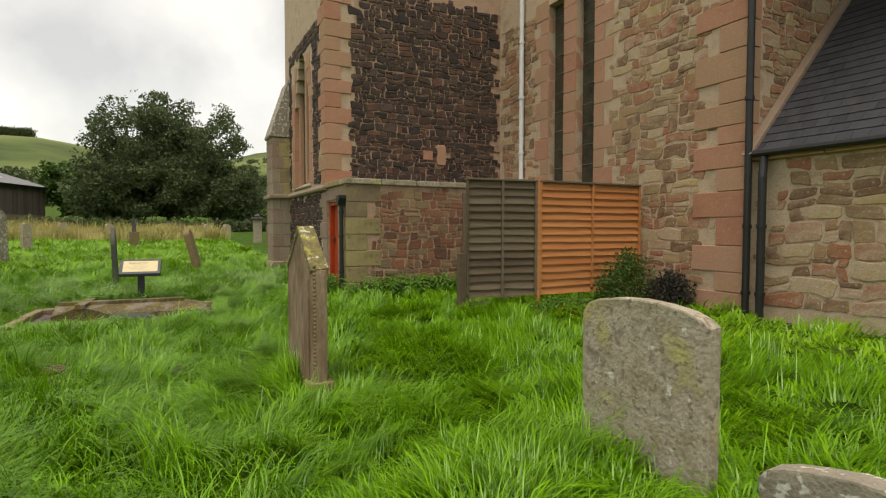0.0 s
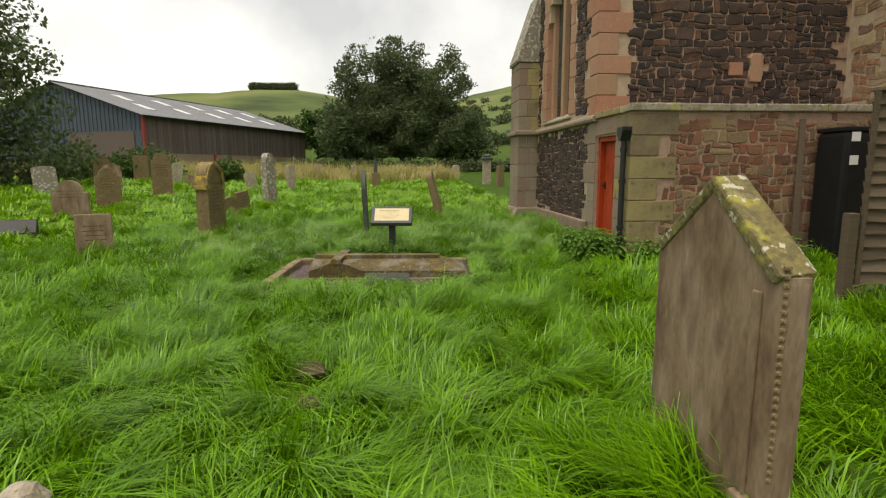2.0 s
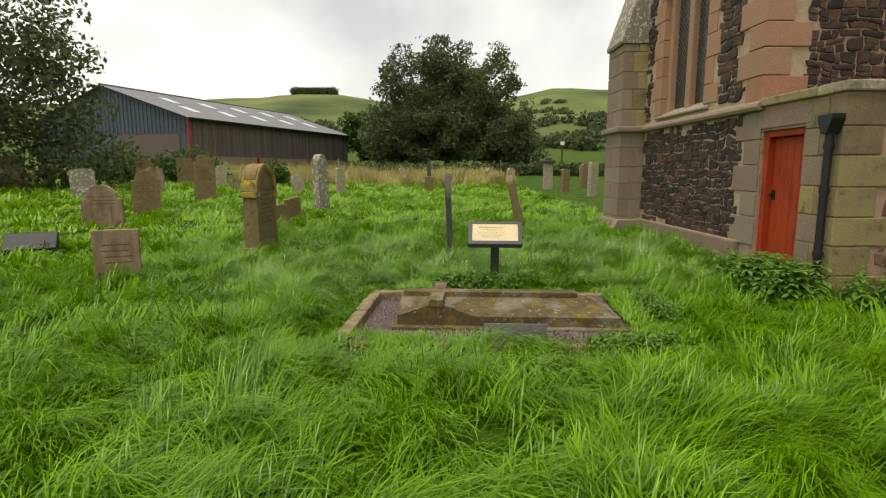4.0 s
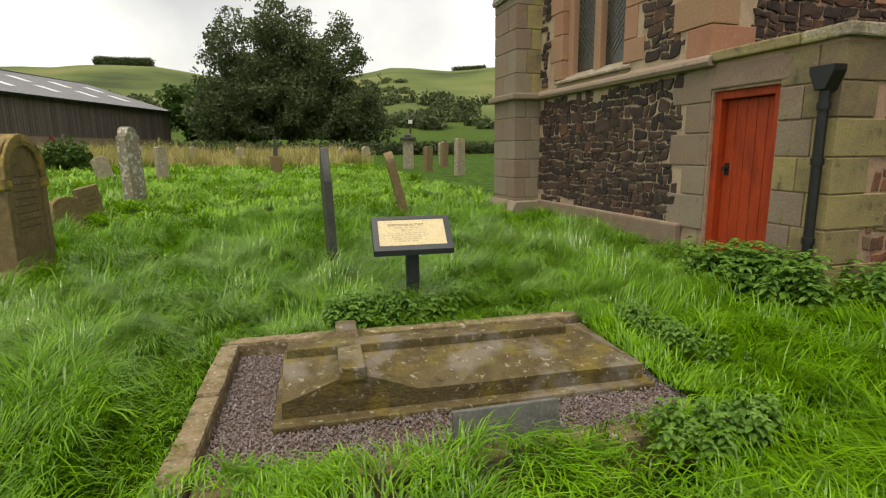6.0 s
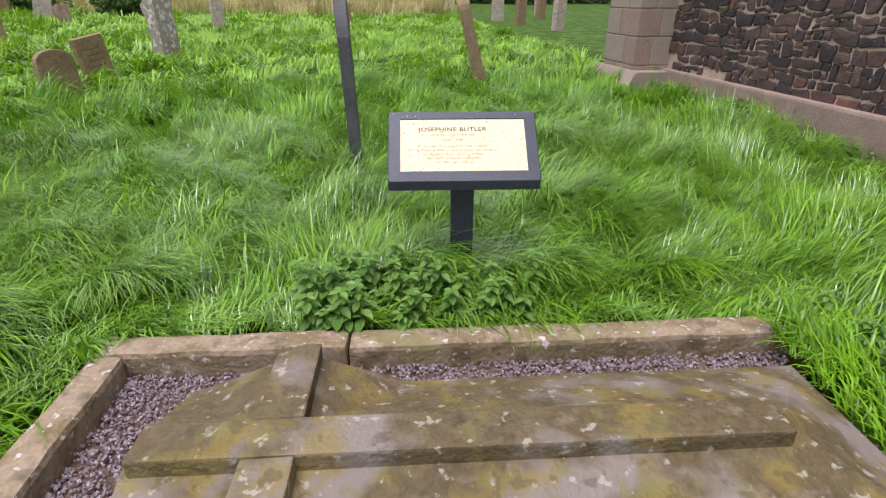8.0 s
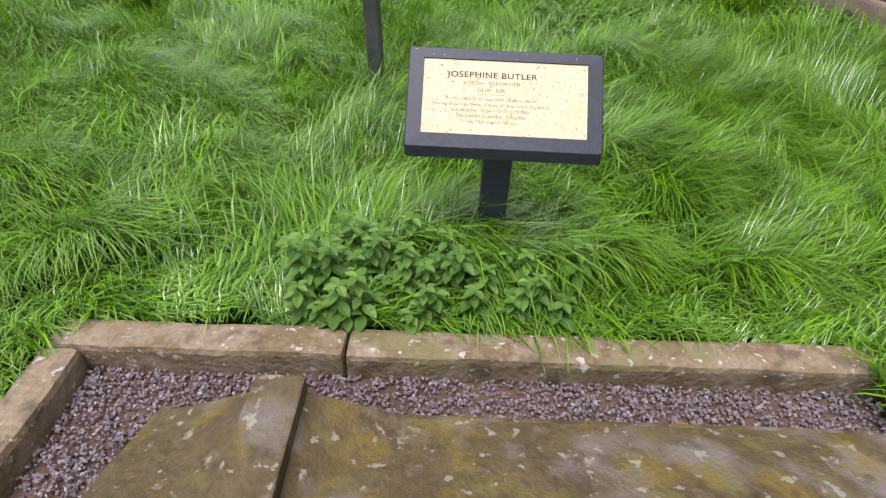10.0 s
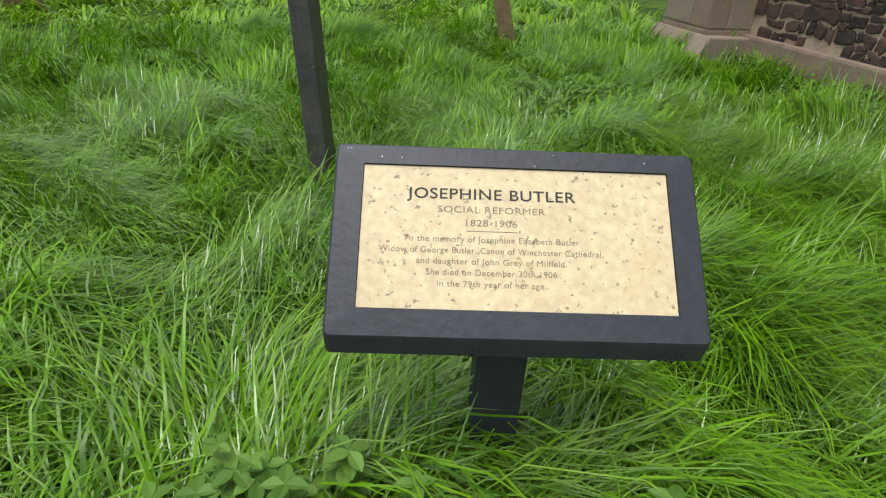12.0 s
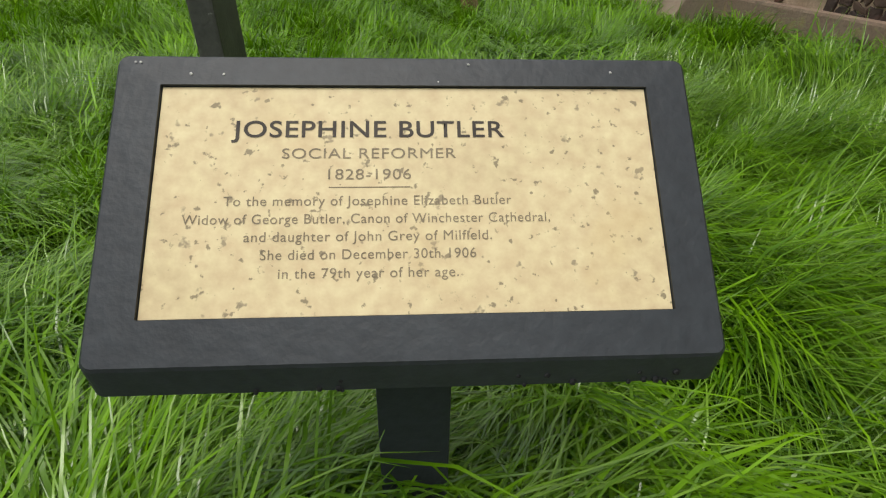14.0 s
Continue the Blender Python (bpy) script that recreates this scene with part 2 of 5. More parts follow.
def leafy(name, dark, light, scale=0.6, rough=0.5, gloss=0.24):
    """Leaves: colour changes slowly over the place and quickly from leaf to leaf; some light passes through."""
    mat = bpy.data.materials.new(name)
    mat.use_nodes = True
    n, l = mat.node_tree.nodes, mat.node_tree.links
    b = n["Principled BSDF"]
    b.inputs["Roughness"].default_value, b.inputs["Specular IOR Level"].default_value = rough, gloss
    geo, coord = n.new("ShaderNodeNewGeometry"), n.new("ShaderNodeTexCoord")
    noise_a = n.new("ShaderNodeTexNoise")
    noise_a.inputs["Scale"].default_value, noise_a.inputs["Detail"].default_value, noise_a.inputs["Roughness"].default_value = scale, 5, 0.66
    l.new(coord.outputs["Object"], noise_a.inputs["Vector"])
    mix = n.new("ShaderNodeMath")
    mix.operation, mix.inputs[1].default_value = "MULTIPLY_ADD", 0.55
    l.new(geo.outputs["Random Per Island"], mix.inputs[0])
    shift = n.new("ShaderNodeMapRange")
    shift.inputs["From Min"].default_value, shift.inputs["From Max"].default_value, shift.inputs["To Max"].default_value = 0.32, 0.68, 0.45
    l.new(noise_a.outputs["Fac"], shift.inputs["Value"])
    l.new(shift.outputs["Result"], mix.inputs[2])
    r = n.new("ShaderNodeValToRGB")
    r.color_ramp.elements[0].color, r.color_ramp.elements[1].color = (*dark, 1), (*light, 1)
    l.new(mix.outputs[0], r.inputs["Fac"])
    l.new(r.outputs["Color"], b.inputs["Base Color"])
    tr = n.new("ShaderNodeBsdfTranslucent")
    l.new(r.outputs["Color"], tr.inputs["Color"])
    ms = n.new("ShaderNodeMixShader")
    ms.inputs[0].default_value = 0.3
    l.new(b.outputs[0], ms.inputs[1])
    l.new(tr.outputs[0], ms.inputs[2])
    l.new(ms.outputs[0], n["Material Output"].inputs["Surface"])
    return mat


M["grass"] = leafy("grass_blades", (0.016, 0.080, 0.001), (0.235, 0.495, 0.010), 3.0, 0.34, 0.38)
# Same grass, colours lightened to put the far blades' bright tips into the material.
M["grass_far"] = leafy("lightened_grass_blades", (0.034, 0.125, 0.002), (0.290, 0.540, 0.016), 2.4, 0.36, 0.38)
# Pale bluish colours paint in some of the wet sheen, besides the gloss.
M["grass_wet_sheen"] = leafy("wet_sheen_grass_blades", (0.022, 0.105, 0.003), (0.300, 0.520, 0.065), 3.6, 0.24, 0.8)
M["dead_straw"] = leafy("dead_orange_grass", (0.20, 0.10, 0.03), (0.42, 0.22, 0.07), 0.6, 0.7)
M["dry_grass"] = leafy("dry_grass_stems", (0.17, 0.20, 0.05), (0.52, 0.42, 0.18), 0.35, 0.7)
M["nettle"] = leafy("nettle_leaves", (0.040, 0.125, 0.010), (0.190, 0.340, 0.060), 5.0, 0.5)
M["tree_leaf"] = leafy("tree_leaves", (0.026, 0.046, 0.016), (0.150, 0.190, 0.080), 0.5, 0.6)
M["bush_leaf"] = leafy("bush_leaves", (0.030, 0.068, 0.012), (0.095, 0.165, 0.035), 0.7, 0.6)
M["dead_leaf"] = leafy("dull_bush_leaves", (0.020, 0.022, 0.016), (0.070, 0.060, 0.050), 3, 0.8)

gm = bpy.data.materials.new("meadow_and_hills")
gm.use_nodes = True
gn, gl = gm.node_tree.nodes, gm.node_tree.links
gb = gn["Principled BSDF"]
gb.inputs["Roughness"].default_value, gb.inputs["Specular IOR Level"].default_value = 0.95, 0.1
gc = gn.new("ShaderNodeTexCoord")
n1, n2, n3 = (gn.new("ShaderNodeTexNoise") for _ in range(3))
for node, s, d in ((n1, 0.012, 8), (n2, 3.0, 6), (n3, 0.05, 5)):
    node.inputs["Scale"].default_value, node.inputs["Detail"].default_value = s, d
    gl.new(gc.outputs["Object"], node.inputs["Vector"])
# Near colours are darkened: shade between grass tufts is put into the ground.
far_ramp, near_ramp = gn.new("ShaderNodeValToRGB"), gn.new("ShaderNodeValToRGB")
for r, cs in ((far_ramp, [(0.30, (0.045, 0.062, 0.024)), (0.43, (0.085, 0.115, 0.036)), (0.55, (0.125, 0.155, 0.050)), (0.68, (0.175, 0.170, 0.070))]), (near_ramp, [(0.3, (0.014, 0.034, 0.003)), (0.5, (0.034, 0.078, 0.006)), (0.7, (0.075, 0.125, 0.014))])):
    while len(r.color_ramp.elements) < len(cs):
        r.color_ramp.elements.new(0.5)
    for e, (p, c) in zip(r.color_ramp.elements, cs):
        e.position, e.color = p, (*c, 1)
gl.new(n1.outputs["Fac"], far_ramp.inputs["Fac"])
gl.new(n2.outputs["Fac"], near_ramp.inputs["Fac"])
sep = gn.new("ShaderNodeSeparateXYZ")
gl.new(gc.outputs["Object"], sep.inputs[0])
rise = gn.new("ShaderNodeMapRange")
rise.inputs["From Min"].default_value, rise.inputs["From Max"].default_value = 2.5, 12.0
gl.new(sep.outputs["Z"], rise.inputs["Value"])
gmix = gn.new("ShaderNodeMix")
gmix.data_type = "RGBA"
gl.new(rise.outputs["Result"], gmix.inputs["Factor"])
gl.new(near_ramp.outputs["Color"], gmix.inputs["A"])
gl.new(far_ramp.outputs["Color"], gmix.inputs["B"])
gl.new(gmix.outputs["Result"], gb.inputs["Base Color"])
gbump = gn.new("ShaderNodeBump")
gbump.inputs["Strength"].default_value, gbump.inputs["Distance"].default_value = 0.6, 0.05
gl.new(n2.outputs["Fac"], gbump.inputs["Height"])
gl.new(gbump.outputs["Normal"], gb.inputs["Normal"])
M["ground"] = gm
rng = random.Random(7)
nrng = np.random.default_rng(11)


# ---- helpers ----
def smooth01(a, b, v):
    t = min(1.0, max(0.0, (v - a) / (b - a)))
    return t * t * (3 - 2 * t)


HILLS = [(-180, 3.0), (-90, 4.0), (-50, 4.5), (-33, 5.6), (-26, 6.3), (-18.6, 6.9), (-14, 7.45), (-10, 7.55), (-5, 7.0), (0, 6.2), (5, 6.6), (8, 7.45), (12.5, 8.2), (18.6, 7.75), (24, 7.9), (40, 6.0), (90, 4.0), (180, 3.0)]


def lie(x, y):
    """Height of the ground."""
    z = -0.16 + 0.34 * smooth01(11.2, 22, y) + 0.02 * max(0.0, min(14.0, -x - 3.0)) * smooth01(4, 14, y)
    z += 0.35 * smooth01(22, 42, y) + 1.3 * smooth01(40, 75, y)
    d = math.hypot(x, y - 5.8)
    if d > 75:
        b = math.degrees(math.atan2(x + 1.6, y - 5.8))
        top = 3.0
        for (a0, e0), (a1, e1) in zip(HILLS, HILLS[1:]):
            if a0 <= b <= a1:
                top = e0 + (e1 - e0) * smooth01(a0, a1, b)
        crest = 640 * math.tan(radians(top))
        low = noise.noise((x * 0.006, y * 0.006, 3.0)) * 6 * smooth01(120, 300, d) * (1 - smooth01(480, 640, d))
        z += (crest - 3) * (0.25 * smooth01(75, 260, d) + 0.75 * smooth01(230, 640, d)) + low
        z -= 60 * smooth01(660, 1500, d)
    return z


def part(name, bm, mat, parent, label=""):
    me = bpy.data.meshes.new(name)
    bm.to_mesh(me)
    bm.free()
    me.materials.append(mat)
    ob = new(name, me)
    ob.parent = parent
    return tagged(ob, label)


def thing(name, label, category, at=(0, 0, 0), yaw=0.0, group="", kind="", lean=(0, 0)):
    ob = new(name)
    ob.empty_display_size = 0.1
    ob.matrix_world = pose(*at, lean[0], lean[1], yaw)
    return tagged(ob, label, category, group, kind)


def solid(name, bm, mat, label, category, group="", kind=""):
    return tagged(part(name, bm, mat, None), label, category, group, kind)


def box(bm, lo, hi, bevel=0.0):
    m = Matrix.Translation([(a + b) / 2 for a, b in zip(lo, hi)]) @ Matrix.Diagonal([b - a for a, b in zip(lo, hi)] + [1])
    vs = bmesh.ops.create_cube(bm, size=1, matrix=m)["verts"]
    if bevel:
        bmesh.ops.bevel(bm, geom=list({e for v in vs for e in v.link_edges}), offset=bevel, segments=2, affect="EDGES", profile=0.6)
    return bm


def bx(lo, hi, bevel=0.0):
    return box(bmesh.new(), lo, hi, bevel)


def extrude(outline, depth, bevel=0.0):
    """A slab: outline in x, z, from y = 0 to y = depth."""
    bm = bmesh.new()
    f = bm.faces.new([bm.verts.new((x, 0, z)) for x, z in outline])
    up = bmesh.ops.extrude_face_region(bm, geom=[f])["geom"]
    bmesh.ops.translate(bm, verts=[g for g in up if isinstance(g, bmesh.types.BMVert)], vec=(0, depth, 0))
    bmesh.ops.recalc_face_normals(bm, faces=bm.faces)
    if bevel:
        bmesh.ops.bevel(bm, geom=bm.edges[:], offset=bevel, segments=2, affect="EDGES", profile=0.6)
    return bm


def roughen(bm, amount, scale=6.0, seed=0.0):
    for v in bm.verts:
        v.co += Vector(noise.noise_vector(v.co * scale + Vector((seed, seed, seed)))) * amount
    return bm


def chipped(bm, seed):
    """A long dressed stone cut into short lengths and worn along its arrises."""
    bmesh.ops.subdivide_edges(bm, edges=[e for e in bm.edges if e.calc_length() > 0.3], cuts=14, use_grid_fill=True)
    roughen(bm, 0.007, 5, seed)
    return roughen(bm, 0.005, 19, seed + 3)


def tube(bm, pts, radius, sides=10):
    rings = []
    for i, p in enumerate(pts):
        p = Vector(p)
        d = (Vector(pts[min(i + 1, len(pts) - 1)]) - Vector(pts[max(i - 1, 0)])).normalized()
        a = d.orthogonal().normalized()
        b = d.cross(a)
        r = radius[i] if isinstance(radius, (list, tuple)) else radius
        rings.append([bm.verts.new(p + (a * math.cos(k * math.tau / sides) + b * math.sin(k * math.tau / sides)) * r) for k in range(sides)])
    for q, w in zip(rings, rings[1:]):
        for k in range(sides):
            bm.faces.new((q[k], q[(k + 1) % sides], w[(k + 1) % sides], w[k]))
    bm.faces.new(rings[0][::-1])
    bm.faces.new(rings[-1])
    return bm


def hewn_stone(poly, gap, depth, r):
    """A rough-hewn stone filling an outline about its own middle, its face towards -y."""
    soft = []
    n = len(poly)
    for i, (x, z) in enumerate(poly):
        for q in (poly[i - 1], poly[(i + 1) % n]):
            k = r.uniform(0.10, 0.26)
            soft.append((x + (q[0] - x) * k, z + (q[1] - z) * k))
    ring = []
    for x, z in soft:
        d = max(1e-4, math.hypot(x, z))
        k = max(0.3, 1 - gap * r.uniform(0.7, 1.5) / d)
        ring.append((x * k, z * k))
    n = len(ring)
    tip = depth * r.uniform(0.9, 1.25)
    verts = [(x, 0.004, z) for x, z in ring] + [(x * 0.985, -depth * r.uniform(0.55, 0.75), z * 0.985) for x, z in ring] + [(x * 0.87, -tip * r.uniform(0.86, 1.04), z * 0.87) for x, z in ring] + [(0, -tip * r.uniform(0.95, 1.2), 0)]
    faces = []
    for b in (0, n):
        faces += [(b + k, b + n + k, b + n + (k + 1) % n, b + (k + 1) % n) for k in range(n)]
    faces += [(2 * n + k, 3 * n, 2 * n + (k + 1) % n) for k in range(n)]
    return verts, faces


def rubble(wall, place, width, z0, z1, size, mat, free, depth=0.022, seed=1, limit=300, flat=1.2, gap=0.009):
    """Rubble stones on a wall face. place(u, z) gives the pose there (x along the wall, -y outwards); free(u, z, w, h) says where stones lie."""
    r = random.Random(seed)

    def waver(u, z):
        q = 0.45 / size
        return (u + 0.30 * size * noise.noise((u * q, z * q * 2, seed)), z + 0.42 * size * noise.noise((u * q, z * q, seed + 40.0)))
    cells = []
    z = z0 - size
    while z < z1 + size:
        h = size * r.uniform(0.6, 1.35)
        u = -r.uniform(0, size)
        while u < width:
            w = size * flat * r.choice((0.5, 0.65, 0.8, 1.0, 1.2, 1.5, 1.9))
            a, b = u + r.uniform(-0.03, 0.03) * size, u + w
            if h > size * 0.85 and r.random() < 0.42:
                k = z + h * r.uniform(0.32, 0.68)
                if r.random() < 0.5 and w > size * 1.2:
                    c = u + w * r.uniform(0.35, 0.65)
                    cells += [(a, z, c, k), (c, z, b, k), (a, k, b, z + h)]
                else:
                    cells += [(a, z, b, k), (a, k, b, z + h)]
            else:
                cells.append((a, z, b, z + h))
            u += w
        z += h
    stones = []
    for a, c, b, d in cells:
        e = 0.15 * min(b - a, d - c)
        poly = [waver(x + r.uniform(-e, e), y + r.uniform(-e, e)) for x, y in ((a, c), ((a + b) / 2, c), (b, c), (b, d), ((a + b) / 2, d), (a, d))]
        us, zs = [p[0] for p in poly], [p[1] for p in poly]
        w, h, cu, cz = max(us) - min(us), max(zs) - min(zs), sum(us) / 6, sum(zs) / 6
        if min(us) > -0.02 and max(us) < width + 0.02 and min(zs) > z0 - 0.06 and max(zs) < z1 + 0.05 and free(cu, cz, w * 0.7, h * 0.7):
            stones.append((cu, cz, [(p - cu, q - cz) for p, q in poly]))
    stones.sort(key=lambda q: abs(q[1] - 1.6))
    rest_v, rest_f = [], []
    for i, (u, z, poly) in enumerate(stones):
        verts, faces = hewn_stone(poly, gap, depth * r.uniform(0.6, 1.25), r)
        m = place(u, z)
        if i < limit:
            ob = new("stone", sheet("stone", verts, faces, mat))
            ob.parent = wall
            ob.matrix_world = m
        else:
            b = len(rest_v)
            rest_v += [tuple(m @ Vector(v)) for v in verts]
            rest_f += [tuple(k + b for k in f) for f in faces]
    if rest_v:
        ob = new("rubble", sheet("rubble", rest_v, rest_f, mat))
        ob.parent = wall
        tagged(ob, kind="stuff")




def block(wall, lo, hi, mat, name="ashlar_block", bevel=0.012):
    """A dressed stone, rough at its arrises."""
    size = [b - a for a, b in zip(lo, hi)]
    ob = part(name, roughen(bx([-s / 2 for s in size], [s / 2 for s in size], bevel), 0.006, 7, rng.uniform(0, 50)), mat, wall)
    ob.matrix_world = Matrix.Translation([(a + b) / 2 for a, b in zip(lo, hi)])
    return ob


def sheet(name, verts, faces, mat):
    me = bpy.data.meshes.new(name)
    me.from_pydata(verts, [], faces)
    me.materials.append(mat)
    return me


# ---- ground to the hills ----
def build_ground():
    bm = bmesh.new()
    radii = [0.0]
    r = 0.5
    while r < 2600:
        radii.append(r)
        r = r * 1.07 if r >= 12 else r + 0.5
    n = 180
    rings = []
    for q in radii[1:]:
        ring = []
        for k in range(n):
            x, y = q * math.sin(k * math.tau / n), 10 + q * math.cos(k * math.tau / n)
            dz = 0.03 * noise.noise((x * 0.9, y * 0.9, 0)) + 0.02 * noise.noise((x * 2.5, y * 2.5, 1))
            ring.append(bm.verts.new((x, y, lie(x, y) + dz - (0.24 if in_plot(x, y, 0.30) else 0))))
        rings.append(ring)
    c = bm.verts.new((0, 10, lie(0, 10) - 0.24))
    for k in range(n):
        bm.faces.new((c, rings[0][(k + 1) % n], rings[0][k]))
    for a, b in zip(rings, rings[1:]):
        for k in range(n):
            bm.faces.new((a[k], a[(k + 1) % n], b[(k + 1) % n], b[k]))
    bmesh.ops.recalc_face_normals(bm, faces=bm.faces)
    for f in bm.faces:
        f.smooth = True
    return solid("ground", bm, M["ground"], "green churchyard grass running out to grassy hills", "ground", kind="structure")


PLOT = pose(-2.05, 11.20, 0, 0, 0, -4.3)   # far left corner of the grave's kerb; x along it, -y towards its front
PLOT_IN = PLOT.inverted()


def in_plot(x, y, margin=0.0):
    p = PLOT_IN @ Vector((x, y, 0))
    return -margin < p.x < 2.98 + margin and -1.86 - margin < p.y < margin


# ---- church ----
WX, CY, NX = 3.33, 12.40, 8.20      # west face, south face of the chancel, west face of the nave
BY, BZ = 10.80, 2.30                # front and top of the boiler house
TOP = 9.0


def west(u, z):
    """u runs south along the west face from its north end."""
    return Matrix.Translation((WX, 17.2 - u, z)) @ pose(0, 0, 0, 0, 0, -90)


def south(u, z):
    return Matrix.Translation((WX + u, CY, z))


def nave(u, z):
    return Matrix.Translation((NX, CY - u, z)) @ pose(0, 0, 0, 0, 0, -90)


def build_church():
    # west wall with its window opening
    ww = thing("wall_west", "chancel wall of dark rubble with red sandstone dressings", "wall", kind="structure")
    y0, y1, s0, sp, ap = 14.02, 15.82, 2.42, 4.75, 6.15
    bm = bmesh.new()
    box(bm, (WX, CY, -0.4), (WX + 0.7, y0, TOP))
    box(bm, (WX, y1, -0.4), (WX + 0.7, 17.2, TOP))
    box(bm, (WX, y0, -0.4), (WX + 0.7, y1, s0))
    mid = (y0 + y1) / 2
    arch = [(y0 + (y1 - y0) * k / 12, sp + (ap - sp) * (1 - (abs(k - 6) / 6) ** 1.8)) for k in range(13)]
    for (a, za), (b, zb) in zip(arch, arch[1:]):
        box(bm, (WX, a, min(za, zb)), (WX + 0.7, b, TOP))
    part("wall_core", bm, M["mortar"], ww)
    # string course and plinth
    part("string_course", roughen(extrude([(0, 0), (-0.10, 0), (-0.12, 0.05), (-0.10, 0.10), (0, 0.16)], 4.75, 0.008), 0.004), M["grey_ashlar"], ww).matrix_world = Matrix.Translation((WX, CY - 0.10, 2.16))
    part("plinth", roughen(bx((WX - 0.10, CY + 0.25, -0.3), (WX, 16.6, 0.28), 0.03), 0.015, 4), M["grey_ashlar"], ww)
    # window surround, sill, mullion, lights
    win = thing("window_1", "tall leaded church window with red sandstone mullion", "window", kind="structure")
    win.parent = None
    z = s0 + 0.02
    k = 0
    while z < sp + 0.9:
        h = rng.uniform(0.30, 0.46)
        for side in (0, 1):
            out = (0.42, 0.26)[(k + side) % 2] + rng.uniform(-0.03, 0.03)
            inset = 0.0 if z < sp else (z - sp) * 0.42
            if side == 0:
                block(ww, (WX - 0.02, y0 - out + inset, z), (WX + 0.25, y0 + 0.02 + inset, z + h - 0.012), M["red_ashlar"])
            else:
                block(ww, (WX - 0.02, y1 - 0.02 - inset, z), (WX + 0.25, y1 + out - inset, z + h - 0.012), M["red_ashlar"])
        z += h
        k += 1
    part("window_sill", roughen(extrude([(-0.06, 0), (0.30, 0.0), (0.30, 0.22), (-0.06, 0.04)], y1 - y0 + 0.3, 0.01), 0.005), M["grey_stone"], win).matrix_world = Matrix.Translation((WX, y0 - 0.15, s0 - 0.06))
    part("mullion", bx((WX + 0.10, mid - 0.09, s0), (WX + 0.28, mid + 0.09, ap - 0.1), 0.03), M["red_ashlar"], win)
    for a, b in ((y0, y0 + 0.16), (y1 - 0.16, y1)):
        part("jamb", bx((WX + 0.10, a, s0), (WX + 0.28, b, sp + 0.8), 0.03), M["red_ashlar"], win)
    for a, b in ((y0 + 0.16, mid - 0.09), (mid + 0.09, y1 - 0.16)):
        g = part("pane", bx((WX + 0.22, a, s0), (WX + 0.235, b, ap)), M["glass"], win, "dark leaded glass")
        bm = bmesh.new()
        w = b - a
        for q in range(-6, 44):
            for sgn in (1, -1):
                zc = s0 + q * 0.10
                p0, p1 = (a, zc), (b, zc + sgn * w)
                if min(p0[1], p1[1]) > s0 and max(p0[1], p1[1]) < ap:
                    tube(bm, [(WX + 0.215, *p0), (WX + 0.215, *p1)], 0.004, 4)
        part("leading", bm, M["lead"], g, "lead strips")
    # quoins at the south-west corner
    z, k = 2.30, 0
    while z < TOP - 0.5:
        h = rng.uniform(0.30, 0.42)
        a, b = ((0.62, 0.36), (0.36, 0.62))[k % 2]
        block(ww, (WX - 0.03, CY - 0.03, z), (WX + a, CY + b, z + h - 0.012), M["red_ashlar"], "quoin")
        z += h
        k += 1
    z, k = 0.25, 0
    while z < 2.1:
        h = min(rng.uniform(0.30, 0.44), 2.14 - z)
        block(ww, (WX - 0.025, 12.32, z), (WX + 0.3, 12.32 + (0.62, 0.38)[k % 2], z + h - 0.012), M["grey_ashlar"], "quoin")
        z += h
        k += 1

    def clear_west(u, z, w, h):
        y = 17.2 - u
        if z + h / 2 > 2.14 and z - h / 2 < 2.34:
            return False
        if z > 2.3 and y0 - 0.34 - w / 2 < y < y1 + 0.34 + w / 2 and z < ap - 0.1:
            return False
        if y < CY + (0.34 if z < 2.2 else 0.40) + w / 2 or y > 16.62 - w / 2:
            return False
        return True
    rubble(ww, west, 4.9, 0.26, 6.4, 0.145, M["basalt"], clear_west, 0.022, 3, 300, 1.15)

    # corner buttress
    bt = thing("wall_buttress", "stepped buttress of weathered sandstone blocks at the chancel corner", "buttress", kind="structure")
    part("buttress_core", bx((2.82, 16.62, -0.3), (WX + 0.1, 17.58, 3.95)), M["mortar"], bt)
    z, k = -0.1, 0
    while z < 4.0:
        h = min(rng.uniform(0.30, 0.44), 4.02 - z)
        if not 2.12 < z < 2.16:
            cut = 16.95 if k % 2 else 17.15
            xs = 3.02 if k % 2 else 3.12
            block(bt, (2.80, 16.60, z), (xs, cut, z + h - 0.012), M["grey_ashlar"])
            block(bt, (2.80, cut + 0.012, z), (xs, 17.60, z + h - 0.012), M["grey_ashlar"])
            block(bt, (xs + 0.012, 16.60, z), (WX + 0.06, 16.9, z + h - 0.012), M["grey_ashlar"] if z < 2.2 else M["mossy_ashlar"])
        z += h
        k += 1
    part("weathering", roughen(extrude([(2.76, 0), (3.40, 0), (3.40, 1.75), (3.30, 1.72), (2.74, 0.06)], 1.06, 0.012), 0.005), M["lichen_stone"], bt, "sloped grey stone cap").matrix_world = Matrix.Translation((0, 16.57, 4.02))
    part("string_course", bx((2.70, 16.50, 2.16), (WX, 17.70, 2.28), 0.03), M["grey_ashlar"], bt)
    part("plinth", roughen(extrude([(2.60, 0), (3.33, 0), (3.33, 0.55), (2.78, 0.55), (2.66, 0.34)], 1.3, 0.02), 0.01), M["grey_ashlar"], bt).matrix_world = Matrix.Translation((0, 16.42, -0.3))

    # south wall of the chancel
    ws = thing("wall_south", "high chancel wall of dark basalt rubble in pale mortar", "wall", kind="structure")
